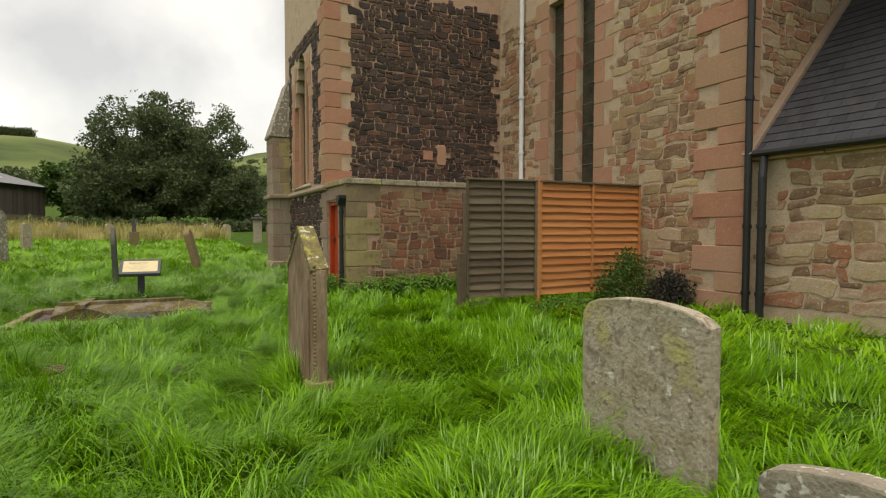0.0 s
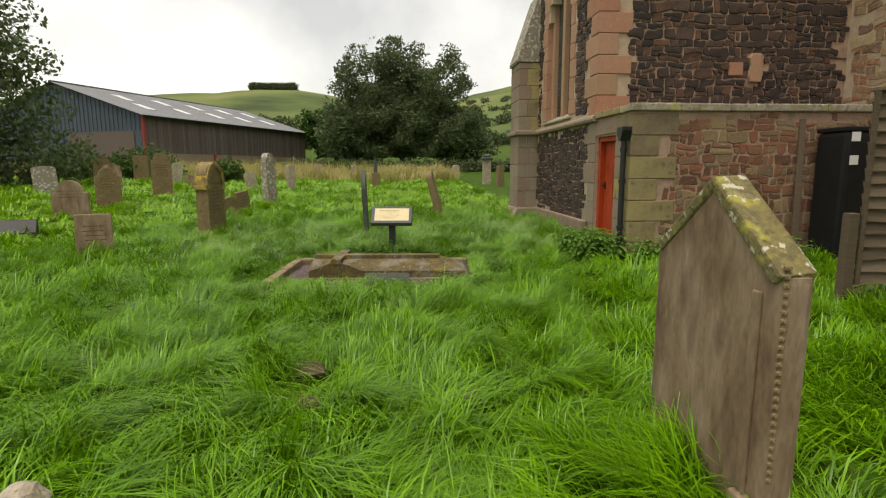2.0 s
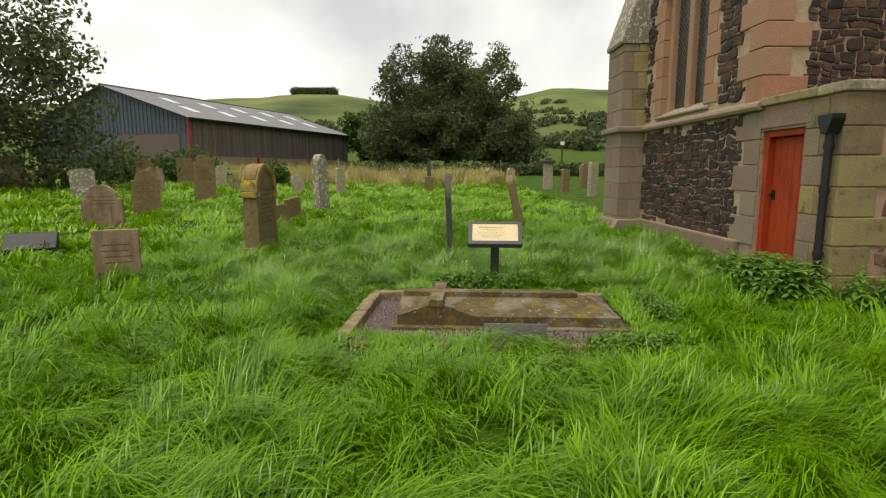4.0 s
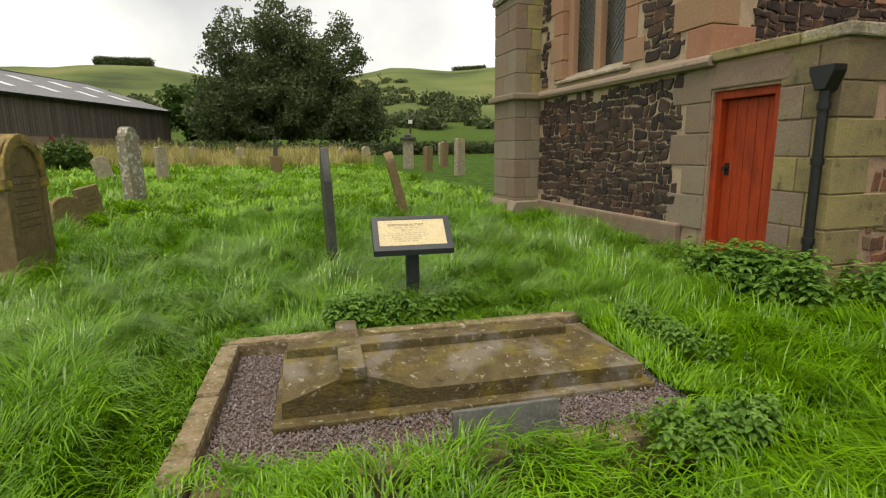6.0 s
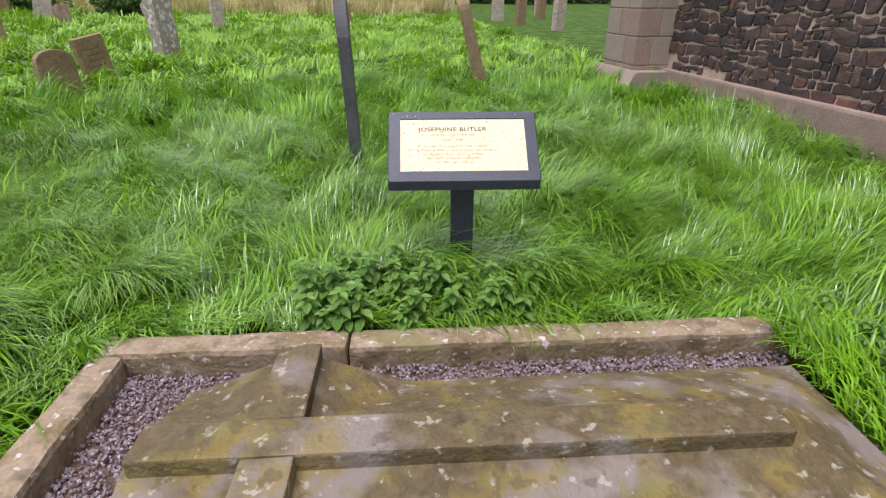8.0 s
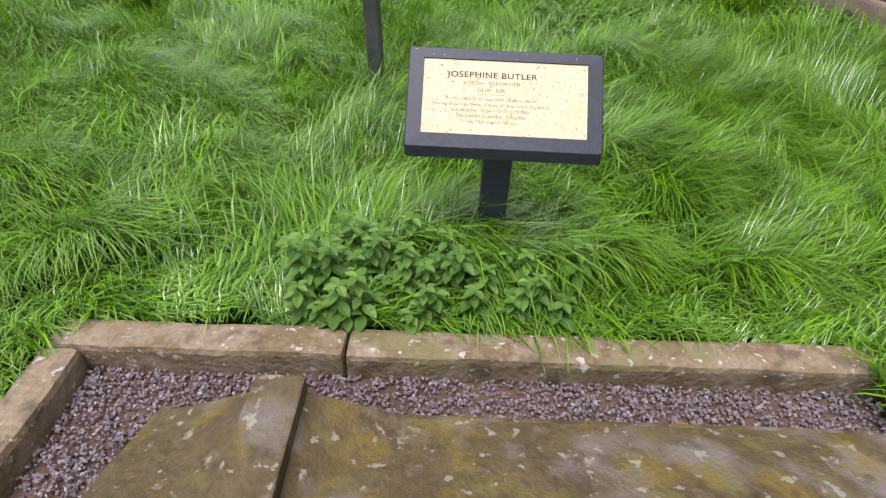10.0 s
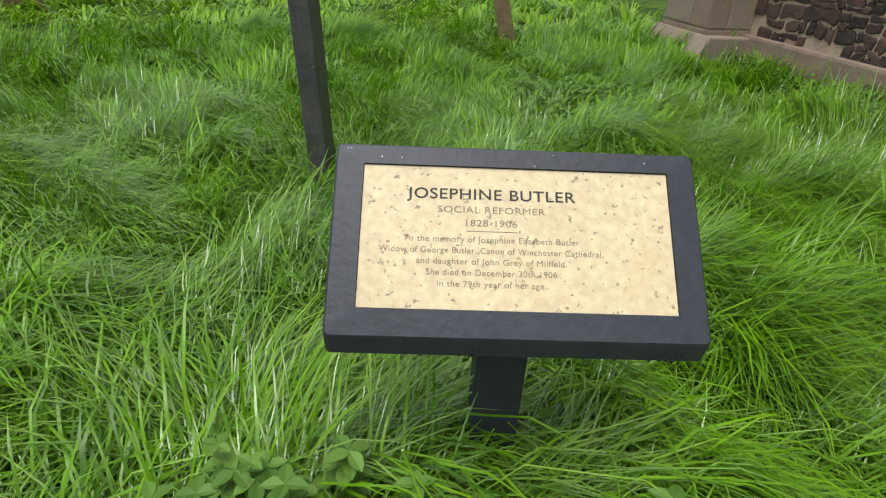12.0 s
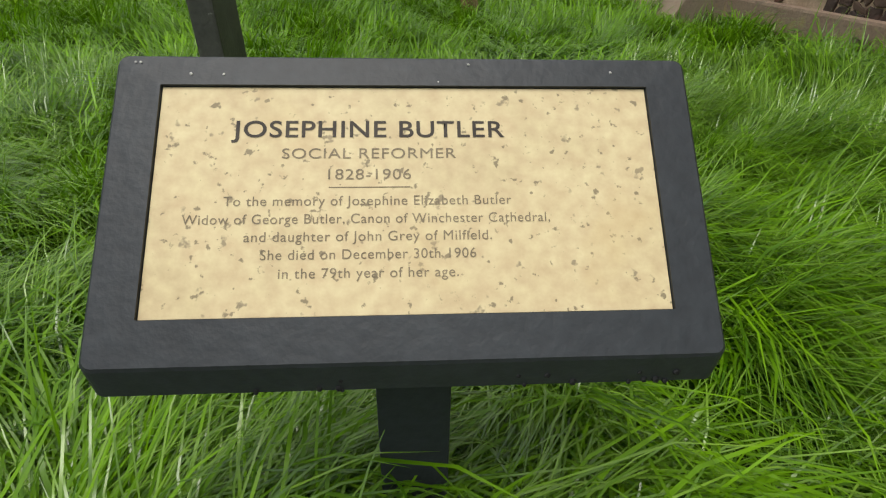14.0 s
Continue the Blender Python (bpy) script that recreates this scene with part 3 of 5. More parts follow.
    part("wall_core", bx((WX + 0.70, CY, -0.4), (NX + 0.6, CY + 0.7, TOP)), M["mortar_dark"], ws)
    carved = part("carved_stone", roughen(extrude([(-0.16, 0), (0.16, 0), (0.20, 0.14), (0.17, 0.30), (0.20, 0.44), (0.10, 0.50), (-0.12, 0.50), (-0.20, 0.42), (-0.16, 0.28), (-0.2, 0.12)], 0.12, 0.02), 0.012, 9), M["red_ashlar"], ws, "worn carved red stone")
    carved.matrix_world = Matrix.Translation((6.36, CY - 0.07, 2.90)) @ Matrix.Diagonal((0.68, 0.8, 1.05, 1))
    block(ws, (5.84, CY - 0.035, 3.02), (6.12, CY + 0.1, 3.26), M["red_ashlar"])
    rubble(ws, south, NX - WX, 2.35, 7.2, 0.165, M["basalt"], lambda u, z, w, h: u > 0.55 + w / 2 and not (abs(u - 3.03) < 0.13 and 2.88 < z < 3.44) and not (abs(u - 2.65) < 0.12 and 3.02 < z < 3.26), 0.024, 5, 300, 1.2)

    # boiler house
    bh = thing("wall_boiler_house", "low boiler house of mixed rubble with a mossy stone coping", "wall", kind="structure")
    bm = bmesh.new()
    box(bm, (WX, BY, -0.4), (WX + 0.45, 11.42, BZ - 0.1))
    box(bm, (WX, 12.30, -0.4), (WX + 0.45, CY, BZ - 0.1))
    box(bm, (WX, 11.42, 1.87), (WX + 0.45, 12.30, BZ - 0.1))
    box(bm, (WX + 0.45, BY, -0.4), (NX, BY + 0.45, BZ - 0.1))
    part("wall_core", bm, M["mortar_dark"], bh)
    part("flat_roof", bx((WX + 0.1, BY + 0.1, BZ - 0.1), (NX, CY, BZ - 0.02)), M["slate"], bh)
    for a in range(6):
        x0 = WX - 0.05 + a * 0.82
        part("coping_stone", roughen(bx((x0, BY - 0.06, BZ - 0.10), (min(x0 + 0.81, NX), BY + 0.42, BZ + 0.02), 0.02), 0.008), M["grey_stone"], bh)
    part("coping_stone", roughen(bx((WX - 0.06, BY + 0.43, BZ - 0.10), (WX + 0.42, CY - 0.03, BZ + 0.02), 0.02), 0.008), M["mossy_ashlar"], bh)
    part("lintel", roughen(bx((WX - 0.02, 11.30, 1.90), (WX + 0.2, 12.45, 2.14), 0.015), 0.008), M["grey_ashlar"], bh)
    z, k = -0.2, 0
    while z < 2.15:
        h = min(rng.uniform(0.30, 0.40), 2.18 - z)
        a = (0.75, 0.45)[k % 2]
        e = (11.02, 11.14)[k % 2]
        block(bh, (WX - 0.02, BY - 0.02, z), (WX + a, e, z + h - 0.012), M["mossy_ashlar"], "quoin")
        block(bh, (WX - 0.018, e + 0.012, z), (WX + 0.12, 11.41, z + h - 0.012), M["grey_ashlar"] if k % 3 else M["mossy_ashlar"], "jamb_stone")
        z += h
        k += 1
    rubble(bh, lambda u, z: Matrix.Translation((WX + u, BY, z)), NX - WX, -0.1, 2.18, 0.17, M["mixed"], lambda u, z, w, h: u > 0.5 + w / 2, 0.012, 8, 300, 1.1, 0.010)

    # nave wall
    wn_ = thing("wall_nave", "nave wall of honey and red sandstone rubble", "wall", kind="structure")
    wins = ((10.28, 9.72), (9.30, 8.72))
    bm = bmesh.new()
    last = CY + 0.6
    for a, b in wins:
        box(bm, (NX, a, -0.4), (NX + 0.7, last, TOP))
        box(bm, (NX, b, -0.4), (NX + 0.7, a, 2.20))
        box(bm, (NX, b, 6.6), (NX + 0.7, a, TOP))
        last = b
    box(bm, (NX, 5.30, -0.4), (NX + 0.7, last, TOP))
    part("wall_core", bm, M["mortar"], wn_)
    for i, (a, b) in enumerate(wins):
        lancet = thing("window_%d" % (i + 2), "narrow dark lancet window in red sandstone", "window", kind="structure")
        part("pane", bx((NX + 0.20, b, 2.2), (NX + 0.22, a, 6.6)), M["glass"], lancet, "dark glass")
        part("window_sill", bx((NX - 0.03, b - 0.05, 2.10), (NX + 0.25, a + 0.05, 2.20), 0.02), M["red_ashlar"], lancet)
        bm = bmesh.new()
        for q in range(9):
            box(bm, (NX + 0.19, b, 2.7 + q * 0.45), (NX + 0.20, a, 2.715 + q * 0.45))
        part("glazing_bar", bm, M["lead"], lancet)
    z, k = 2.2, 0
    while z < 6.6:
        h = rng.uniform(0.34, 0.5)
        for lo, hi in ((10.28, 10.28 + (0.5, 0.3)[k % 2]), (9.30, 9.72), (8.72 - (0.55, 0.3)[k % 2], 8.72)):
            block(wn_, (NX - 0.015, lo, z), (NX + 0.2, hi, z + h - 0.012), M["red_ashlar"])
        z += h
        k += 1
    z, k = -0.1, 0
    while z < TOP - 1:
        h = rng.uniform(0.30, 0.50)
        block(wn_, (NX - 0.03, 5.27, z), (NX + 0.3, 5.27 + (0.95, 0.5)[k % 2], z + h - 0.012), M["red_ashlar"], "quoin")
        z += h
        k += 1

    def clear_nave(u, z, w, h):
        y = CY - u
        if y < 6.0 + w / 2 - (0.25 if int(z * 2.4) % 2 else 0):
            return False
        return not (z > 2.15 and 8.30 - w / 2 < y < 10.62 + w / 2)
    rubble(wn_, nave, 7.0, -0.05, 6.6, 0.21, M["sandy"], clear_nave, 0.012, 12, 300, 1.3, 0.009)

    # lean-to on the nave
    wl_ = thing("wall_lean_to", "lean-to wall of coloured sandstone rubble in pale mortar", "wall", kind="structure")
    lx = NX + 0.10
    part("wall_core", bx((lx, -6.0, -0.4), (lx + 0.5, 5.25, 2.40)), M["mortar"], wl_)
    part("wall_core", bx((NX + 0.7, 5.30, -0.4), (NX + 5.0, 5.9, TOP)), M["mortar"], wl_)
    rubble(wl_, lambda u, z: Matrix.Translation((lx, 5.2 - u, z)) @ pose(0, 0, 0, 0, 0, -90), 5.0, 0.0, 2.36, 0.26, M["sandy"], lambda u, z, w, h: True, 0.016, 15, 300, 1.3, 0.013)
    rubble(wl_, lambda u, z: Matrix.Translation((NX + 0.32 + u, 5.30, z)), 4.2, 2.4, 7.0, 0.19, M["sandy"], lambda u, z, w, h: z > 2.3 + 1.07 * (u - 0.3), 0.014, 16, 200, 1.3, 0.010)
    for a in range(5):
        part("eaves_course", roughen(bx((lx - 0.10, 5.25 - 1.1 * (a + 1), 2.33), (lx + 0.3, 5.25 - 1.1 * a - 0.01, 2.44), 0.015), 0.006), M["red_ashlar"], wl_)
    # its roof of slates, steep, rising to the south-east
    rf = thing("roof_lean_to", "steep dark slate roof with an iron gutter", "roof", kind="structure")
    slope = Vector((0.93, 0.0, 1.0)).normalized()
    bm = bmesh.new()
    a, b, c, d = (lx - 0.12, 5.15, 2.46), (lx - 0.12, -6, 2.46), (lx - 0.12 + 4.0, -6, 6.76), (lx - 0.12 + 4.0, 5.15, 6.76)
    f = bm.faces.new([bm.verts.new(p) for p in (a, b, c, d)])
    g = bmesh.ops.extrude_face_region(bm, geom=[f])["geom"]
    bmesh.ops.translate(bm, verts=[v for v in g if isinstance(v, bmesh.types.BMVert)], vec=(0.08, 0, -0.05))
    part("roof_boarding", bm, M["dark_wood"], rf)
    sl = sheet("slate", *slate_piece(), M["roof_slate"])
    count = 0
    for row in range(22):
        for col in range(34):
            s = row * 0.19
            y = 5.12 - col * 0.20 - (row % 2) * 0.10
            p = Vector(a) + slope * s
            if y - 0.1 < -1.6:
                continue
            ob = new("slate", sl)
            ob.parent = rf
            ob.matrix_world = Matrix.Translation((p.x, y, p.z + 0.012)) @ pose(0, 0, 0, 0, -math.degrees(math.atan2(1.0, 0.93)) + 2.5, 0) @ pose(0, 0, 0, rng.uniform(-1.1, 1.1), rng.uniform(-0.5, 0.7), rng.uniform(-1.4, 1.4))
            count += 1
    part("gutter", tube(bmesh.new(), [(lx - 0.17, 5.2, 2.43), (lx - 0.17, -6, 2.43)], 0.055), M["iron"], rf, "black iron gutter")
    part("verge_stone", roughen(extrude([(lx - 0.25, 2.40), (lx - 0.06, 2.40), (lx + 4.0, 6.77), (lx + 3.9, 6.87)], 0.16, 0.01), 0.004), M["grey_ashlar"], rf, "sloping sandstone verge").matrix_world = Matrix.Translation((0, 5.12, 0.02))
    # roof over nave and chancel, out of sight
    solid("roof_church", bx((WX, CY, TOP), (NX + 5, 17.2, TOP + 0.2)), M["slate"], "slate roof of the chancel", "roof", kind="structure")
    solid("roof_nave", bx((NX, -6, TOP), (NX + 6, CY, TOP + 0.2)), M["slate"], "slate roof of the nave", "roof", kind="structure")
    solid("wall_north", bx((WX + 0.7, 16.6, -0.4), (NX + 5, 17.2, TOP)), M["mortar"], "north chancel wall of rubble", "wall", kind="structure")
    solid("wall_east", bx((NX + 5.01, -6, -0.4), (NX + 6, 17.2, TOP)), M["mortar"], "east church wall of rubble", "wall", kind="structure")


def slate_piece():
    w, h, t = 0.195, 0.26, 0.008
    v = [(0, -w / 2, 0), (h, -w / 2, 0), (h, w / 2, 0), (0, w / 2, 0), (0, -w / 2, t), (h, -w / 2, t * 0.4), (h, w / 2, t * 0.4), (0, w / 2, t)]
    return v, [(0, 1, 2, 3), (4, 7, 6, 5), (0, 4, 5, 1), (3, 2, 6, 7), (0, 3, 7, 4), (1, 5, 6, 2)]


def build_door():
    d = thing("door_1", "closed red-painted plank door, worn and streaked", "door", (WX + 0.16, 12.30, 0), -90, kind="structure")
    w, h = 0.88, 1.87
    for a in (0.0, w - 0.09):
        part("door_jamb", bx((a, -0.12, -0.15), (a + 0.09, 0.05, h), 0.008), M["red_door"], d)
    part("door_head", bx((0.092, -0.12, h - 0.09), (w - 0.092, 0.05, h), 0.008), M["red_door"], d)
    for k in range(5):
        x = 0.10 + k * 0.137
        part("plank", bx((x, -0.03, -0.12), (x + 0.131, 0.02, h - 0.10), 0.006), M["red_door"], d)
    lock = part("lock_plate", bx((0.13, -0.045, 0.92), (0.19, -0.03, 1.06), 0.004), M["iron"], d, "black iron lock plate")
    part("knob", tube(bmesh.new(), [(0.16, -0.045, 0.99), (0.16, -0.09, 0.99)], [0.012, 0.026]), M["iron"], lock)


def downpipe(name, pts, r, mat, label, brackets, hopper=None):
    p = thing(name, label, "drainpipe", pts[0])
    o = Vector(pts[0])
    part("pipe", tube(bmesh.new(), [Vector(q) - o for q in pts], r, 12), mat, p)
    for z in brackets:
        q = Vector((pts[0][0], pts[0][1], z)) - o
        part("collar", tube(bmesh.new(), [q + Vector((0, 0, -0.03)), q + Vector((0, 0, 0.03))], r * 1.28, 12), mat, p)
    if hopper:
        part("hopper", roughen(extrude([(-0.05, 0), (0.05, 0), (0.12, 0.16), (0.12, 0.22), (-0.12, 0.22), (-0.12, 0.16)], 0.16, 0.01), 0), mat, p, "iron hopper head").matrix_world = Matrix.Translation(hopper) @ pose(0, 0, 0, 0, 0, -90)
    return p


def build_pipes():
    downpipe("drainpipe", [(WX - 0.10, 10.87, -0.2), (WX - 0.10, 10.87, 1.80)], 0.045, M["iron"], "black iron drainpipe with a hopper beside the red door", (0.35, 1.1, 1.6), (WX - 0.18, 10.87, 1.74))
    downpipe("drainpipe", [(NX - 0.10, 11.25, 2.0), (NX - 0.10, 11.25, 8.5)], 0.06, M["white_pipe"], "pale grey drainpipe down the nave corner", (3.2, 4.6, 6.0))
    downpipe("drainpipe", [(NX - 0.10, 5.18, -0.1), (NX - 0.10, 5.18, 8.6)], 0.055, M["iron"], "black iron drainpipe on the nave wall", (0.25, 1.3, 3.3, 5.2))
    downpipe("drainpipe", [(NX - 0.10, 4.95, -0.1), (NX - 0.10, 4.95, 2.05), (NX - 0.02, 4.98, 2.42)], 0.06, M["iron"], "black iron drainpipe under the lean-to gutter", (0.25, 1.3))


def build_fence():
    for (x0, y0, x1, y1, mat, label, n) in ((4.38, 7.62, 5.70, 7.46, "old_wood", "weathered grey lap fence panel", 15), (5.74, 7.45, 8.10, 7.38, "new_wood", "new orange-stained lap fence panel", 15)):
        yaw = math.degrees(math.atan2(y1 - y0, x1 - x0))
        w = math.hypot(x1 - x0, y1 - y0)
        z0 = 0.10
        f = thing("garden_fence", label, "fence", (x0, y0, z0), yaw, "fence panels")
        h = 1.97
        for k in range(n):
            z = k * h / n
            bm = bx((0.02, -0.01, z), (w - 0.02, 0.0, z + h / n + 0.03))
            bmesh.ops.subdivide_edges(bm, edges=[e for e in bm.edges if abs(e.verts[0].co.x - e.verts[1].co.x) > 0.5], cuts=9)
            for v in bm.verts:
                if v.co.z < z + 0.02:
                    v.co.z += 0.016 * noise.noise((v.co.x * 3, k * 3.1, x0)) + 0.005
                v.co.y -= 0.045 * (1 - (v.co.z - z) / (h / n + 0.03))
            part("slat", bm, M[mat], f)
        for a in (0.0, w * 0.5 - 0.02, w - 0.045):
            part("batten", bx((a, -0.085, 0), (a + 0.045, -0.052, h), 0.004), M[mat], f)
        part("top_rail", bx((0, -0.088, h + 0.002), (w, 0.02, h + 0.035), 0.004), M["dark_wood"] if mat == "new_wood" else M[mat], f)
        part("bottom_rail", bx((0, 0.003, 0), (w, 0.03, 0.05), 0.004), M[mat], f)
    p = thing("fence_post", "weathered grey timber fence post", "post", (4.30, 7.60, -0.2), 0)
    part("post", bx((-0.055, -0.05, 0), (0.055, 0.05, 1.05), 0.008), M["old_wood"], p)
    p = thing("fence_post", "pale timber fence post between the two panels", "post", (5.72, 7.40, -0.2), 0)
    part("post", bx((-0.028, -0.03, 0), (0.028, 0.03, 2.3), 0.006), M["new_wood"], p)
    b = thing("oil_tank", "black plastic tank with white labels behind the fence", "tank", (6.62, 10.38, -0.2))
    part("body", roughen(bx((-0.27, -0.30, 0), (0.27, 0.30, 2.05), 0.07), 0.004), M["bin"], b)
    part("lid", bx((-0.28, -0.31, 2.051), (0.28, 0.31, 2.12), 0.02), M["bin"], b)
    for z in (1.55, 1.9):
        part("label", bx((-0.20, -0.306, z), (-0.06, -0.301, z + 0.14)), M["label"], b, "white label")
    q = thing("plank", "long bare plank leaning on the wall", "plank", (6.05, 10.55, -0.2), lean=(-6, 3))
    part("board", bx((-0.05, -0.02, 0), (0.05, 0.02, 2.3), 0.004), M["old_wood"], q)
    t = thing("timber_pile", "old grey timbers lying in the nettles", "timber", (5.5, 8.3, -0.12), 25)
    part("board", bx((-0.9, -0.06, 0), (0.9, 0.06, 0.05), 0.006), M["old_wood"], t)
    part("board", bx((-0.8, 0.10, 0), (0.9, 0.2, 0.05), 0.006), M["old_wood"], t)
# ---- the grave and its sign ----
def build_grave():
    g = thing("grave_kerb", "low sandstone kerb round a gravelled grave", "grave", (0, 0, 0))
    top, w = -0.12, 0.135

    def kerb(x0, y0, x1, y1, dz=0.0):
        ob = part("kerb_stone", chipped(bx((x0, y0, -0.45), (x1, y1, top + dz), 0.026), rng.uniform(0, 9)), M["kerb"], g)
        ob.matrix_world = PLOT
    kerb(0.0, -w, 1.0, 0.0)
    kerb(1.003, -w, 3.03, 0.0, -0.004)
    kerb(0.0, -0.95, w, -w - 0.006)
    kerb(0.0, -1.85, w, -0.957, -0.01)
    kerb(0.0 + w + 0.006, -1.85, 2.97, -1.85 + w, -0.075)
    # gravel bed
    bed = solid("gravel_bed", bx((w, -1.85 + w, -0.6), (2.97 - w, -w, -0.245)), M["soil"], "dark soil bed under the gravel inside the kerb", "soil", kind="structure")
    bed.matrix_world = PLOT
    verts, faces = [], []
    octa = np.array([(1, 0, 0), (-1, 0, 0), (0, 1, 0), (0, -1, 0), (0, 0, 1), (0, 0, -1)], float)
    tri = [(0, 2, 4), (2, 1, 4), (1, 3, 4), (3, 0, 4), (2, 0, 5), (1, 2, 5), (3, 1, 5), (0, 3, 5)]
    n = 0
    while n < 30000:
        x, y = rng.uniform(w, 2.97 - w), rng.uniform(-1.85 + w, -w)
        n += 1
        p = PLOT @ Vector((x, y, 0))
        q = SLAB_IN @ p
        if -0.04 < q.x < 2.24 and -0.49 < q.y < 0.49:
            continue
        s = rng.uniform(0.005, 0.0108)
        m = np.array(Euler((rng.uniform(0, 6), rng.uniform(0, 6), rng.uniform(0, 6))).to_matrix())
        o = octa * (s * rng.uniform(0.8, 1.3), s, s * rng.uniform(0.5, 0.9)) * nrng.uniform(0.75, 1.2, (6, 1))
        c = o @ m.T + np.array((p.x, p.y, -0.240 + rng.uniform(0, 0.018) + 0.012 * noise.noise((p.x * 4, p.y * 4, 0))))
        b = len(verts)
        verts += c.tolist()
        faces += [(a + b, d + b, e + b) for a, d, e in tri]
    tagged(new("gravel", sheet("gravel", verts, faces, M["gravel"])), "loose plum and grey gravel inside the kerb", "gravel", kind="stuff")

    # coped grave slab with a raised cross
    s = thing("grave_slab", "lichened coped grave slab with a raised stone cross", "grave")
    L, H, e, r = 2.20, 0.42, -0.105, 0.035       # length, half width, height of eaves and of ridge
    bm = roughen(bx((-0.05, -H - 0.085, -0.36), (L + 0.05, H + 0.085, -0.198), 0.016), 0.008)
    part("base_slab", bm, M["slab"], s).matrix_world = SLAB
    ax = 0.39                                     # where the arms cross
    half = 0.37                                   # half width of the gables under the arms
    bm = bmesh.new()

    def V(x, y, z):
        return bm.verts.new((x, y, z))
    # the body: eaves all round, hipped at the foot and head, with a gable each side at the arms
    lo = [V(0, -H, -0.236), V(L, -H, -0.236), V(L, H, -0.236), V(0, H, -0.236)]
    head = [V(0, -H, e), V(0, H, e), V(0.0, 0, r)]
    foot = [V(L, -H, e), V(L, H, e), V(L - 0.34, 0, r)]
    n0, n1, npk = V(ax - half, -H, e), V(ax + half, -H, e), V(ax, -H, r)
    f0, f1, fpk = V(ax - half, H, e), V(ax + half, H, e), V(ax, H, r)
    c = V(ax, 0, r)
    for q in ((head[0], n0, lo[0]), (n0, n1, lo[1], lo[0]), (n1, foot[0], lo[1]), (n0, npk, n1), (foot[0], foot[1], lo[2], lo[1]), (foot[1], f1, lo[2]), (f1, f0, lo[3], lo[2]), (f0, head[1], lo[3]), (f1, fpk, f0), (head[1], head[0], lo[0], lo[3]),
              (head[0], head[2], c), (head[0], c, npk, n0), (n1, npk, c), (n1, c, foot[2], foot[0]), (foot[0], foot[2], foot[1]), (f1, foot[1], foot[2], c), (f1, c, fpk), (f0, fpk, c, head[1]), (head[1], c, head[2]), (head[0], head[1], head[2])):
        try:
            bm.faces.new(q)
        except ValueError:
            pass
    bmesh.ops.recalc_face_normals(bm, faces=bm.faces)
    bmesh.ops.subdivide_edges(bm, edges=[q for q in bm.edges if q.calc_length() > 0.25], cuts=3, use_grid_fill=True)
    part("coped_slab", roughen(bm, 0.006, 5), M["slab"], s).matrix_world = SLAB
    bm = bx((0.02, -0.072, r - 0.05), (L - 0.36, 0.072, r + 0.032), 0.008)
    part("cross_shaft", roughen(bm, 0.004, 8), M["slab"], s).matrix_world = SLAB
    for a, b in ((-H - 0.012, -0.0725), (0.0725, H + 0.012)):
        part("cross_arm", roughen(bx((ax - 0.072, a, r - 0.05), (ax + 0.072, b, r + 0.0315), 0.008), 0.004, 8), M["slab"], s).matrix_world = SLAB

    t = thing("grave_tablet", "small grey slate tablet standing before the grave slab", "tablet", (-0.54, 9.42, -0.28), -3, lean=(-12, 0))
    part("tablet", roughen(bx((-0.29, -0.02, 0), (0.29, 0.02, 0.225), 0.005), 0.002), M["lead"], t)


SLAB = pose(-1.62, 10.36, 0, 0, 0, -4.3)
SLAB_IN = SLAB.inverted()


def writing(text, width, centre, height, parent, mat, bold=0.0):
    """One line of raised lettering, as wide as given, on the sign's plate."""
    cu = bpy.data.curves.new("lettering", "FONT")
    cu.body, cu.align_x, cu.size, cu.offset = text, "CENTER", 1.0, bold
    cu.space_character = 1.08
    tmp = new("lettering", cu)
    me = bpy.data.meshes.new_from_object(tmp.evaluated_get(bpy.context.evaluated_depsgraph_get()))
    bpy.data.objects.remove(tmp)
    xs = [v.co.x for v in me.vertices]
    k = width / (max(xs) - min(xs))
    mx = (max(xs) + min(xs)) / 2
    for v in me.vertices:
        v.co = ((v.co.x - mx) * k + centre[0], (v.co.y - 0.33) * height + centre[1], 0.0046)
    me.materials.append(mat)
    ob = new("lettering", me)
    ob.parent = parent
    return ob


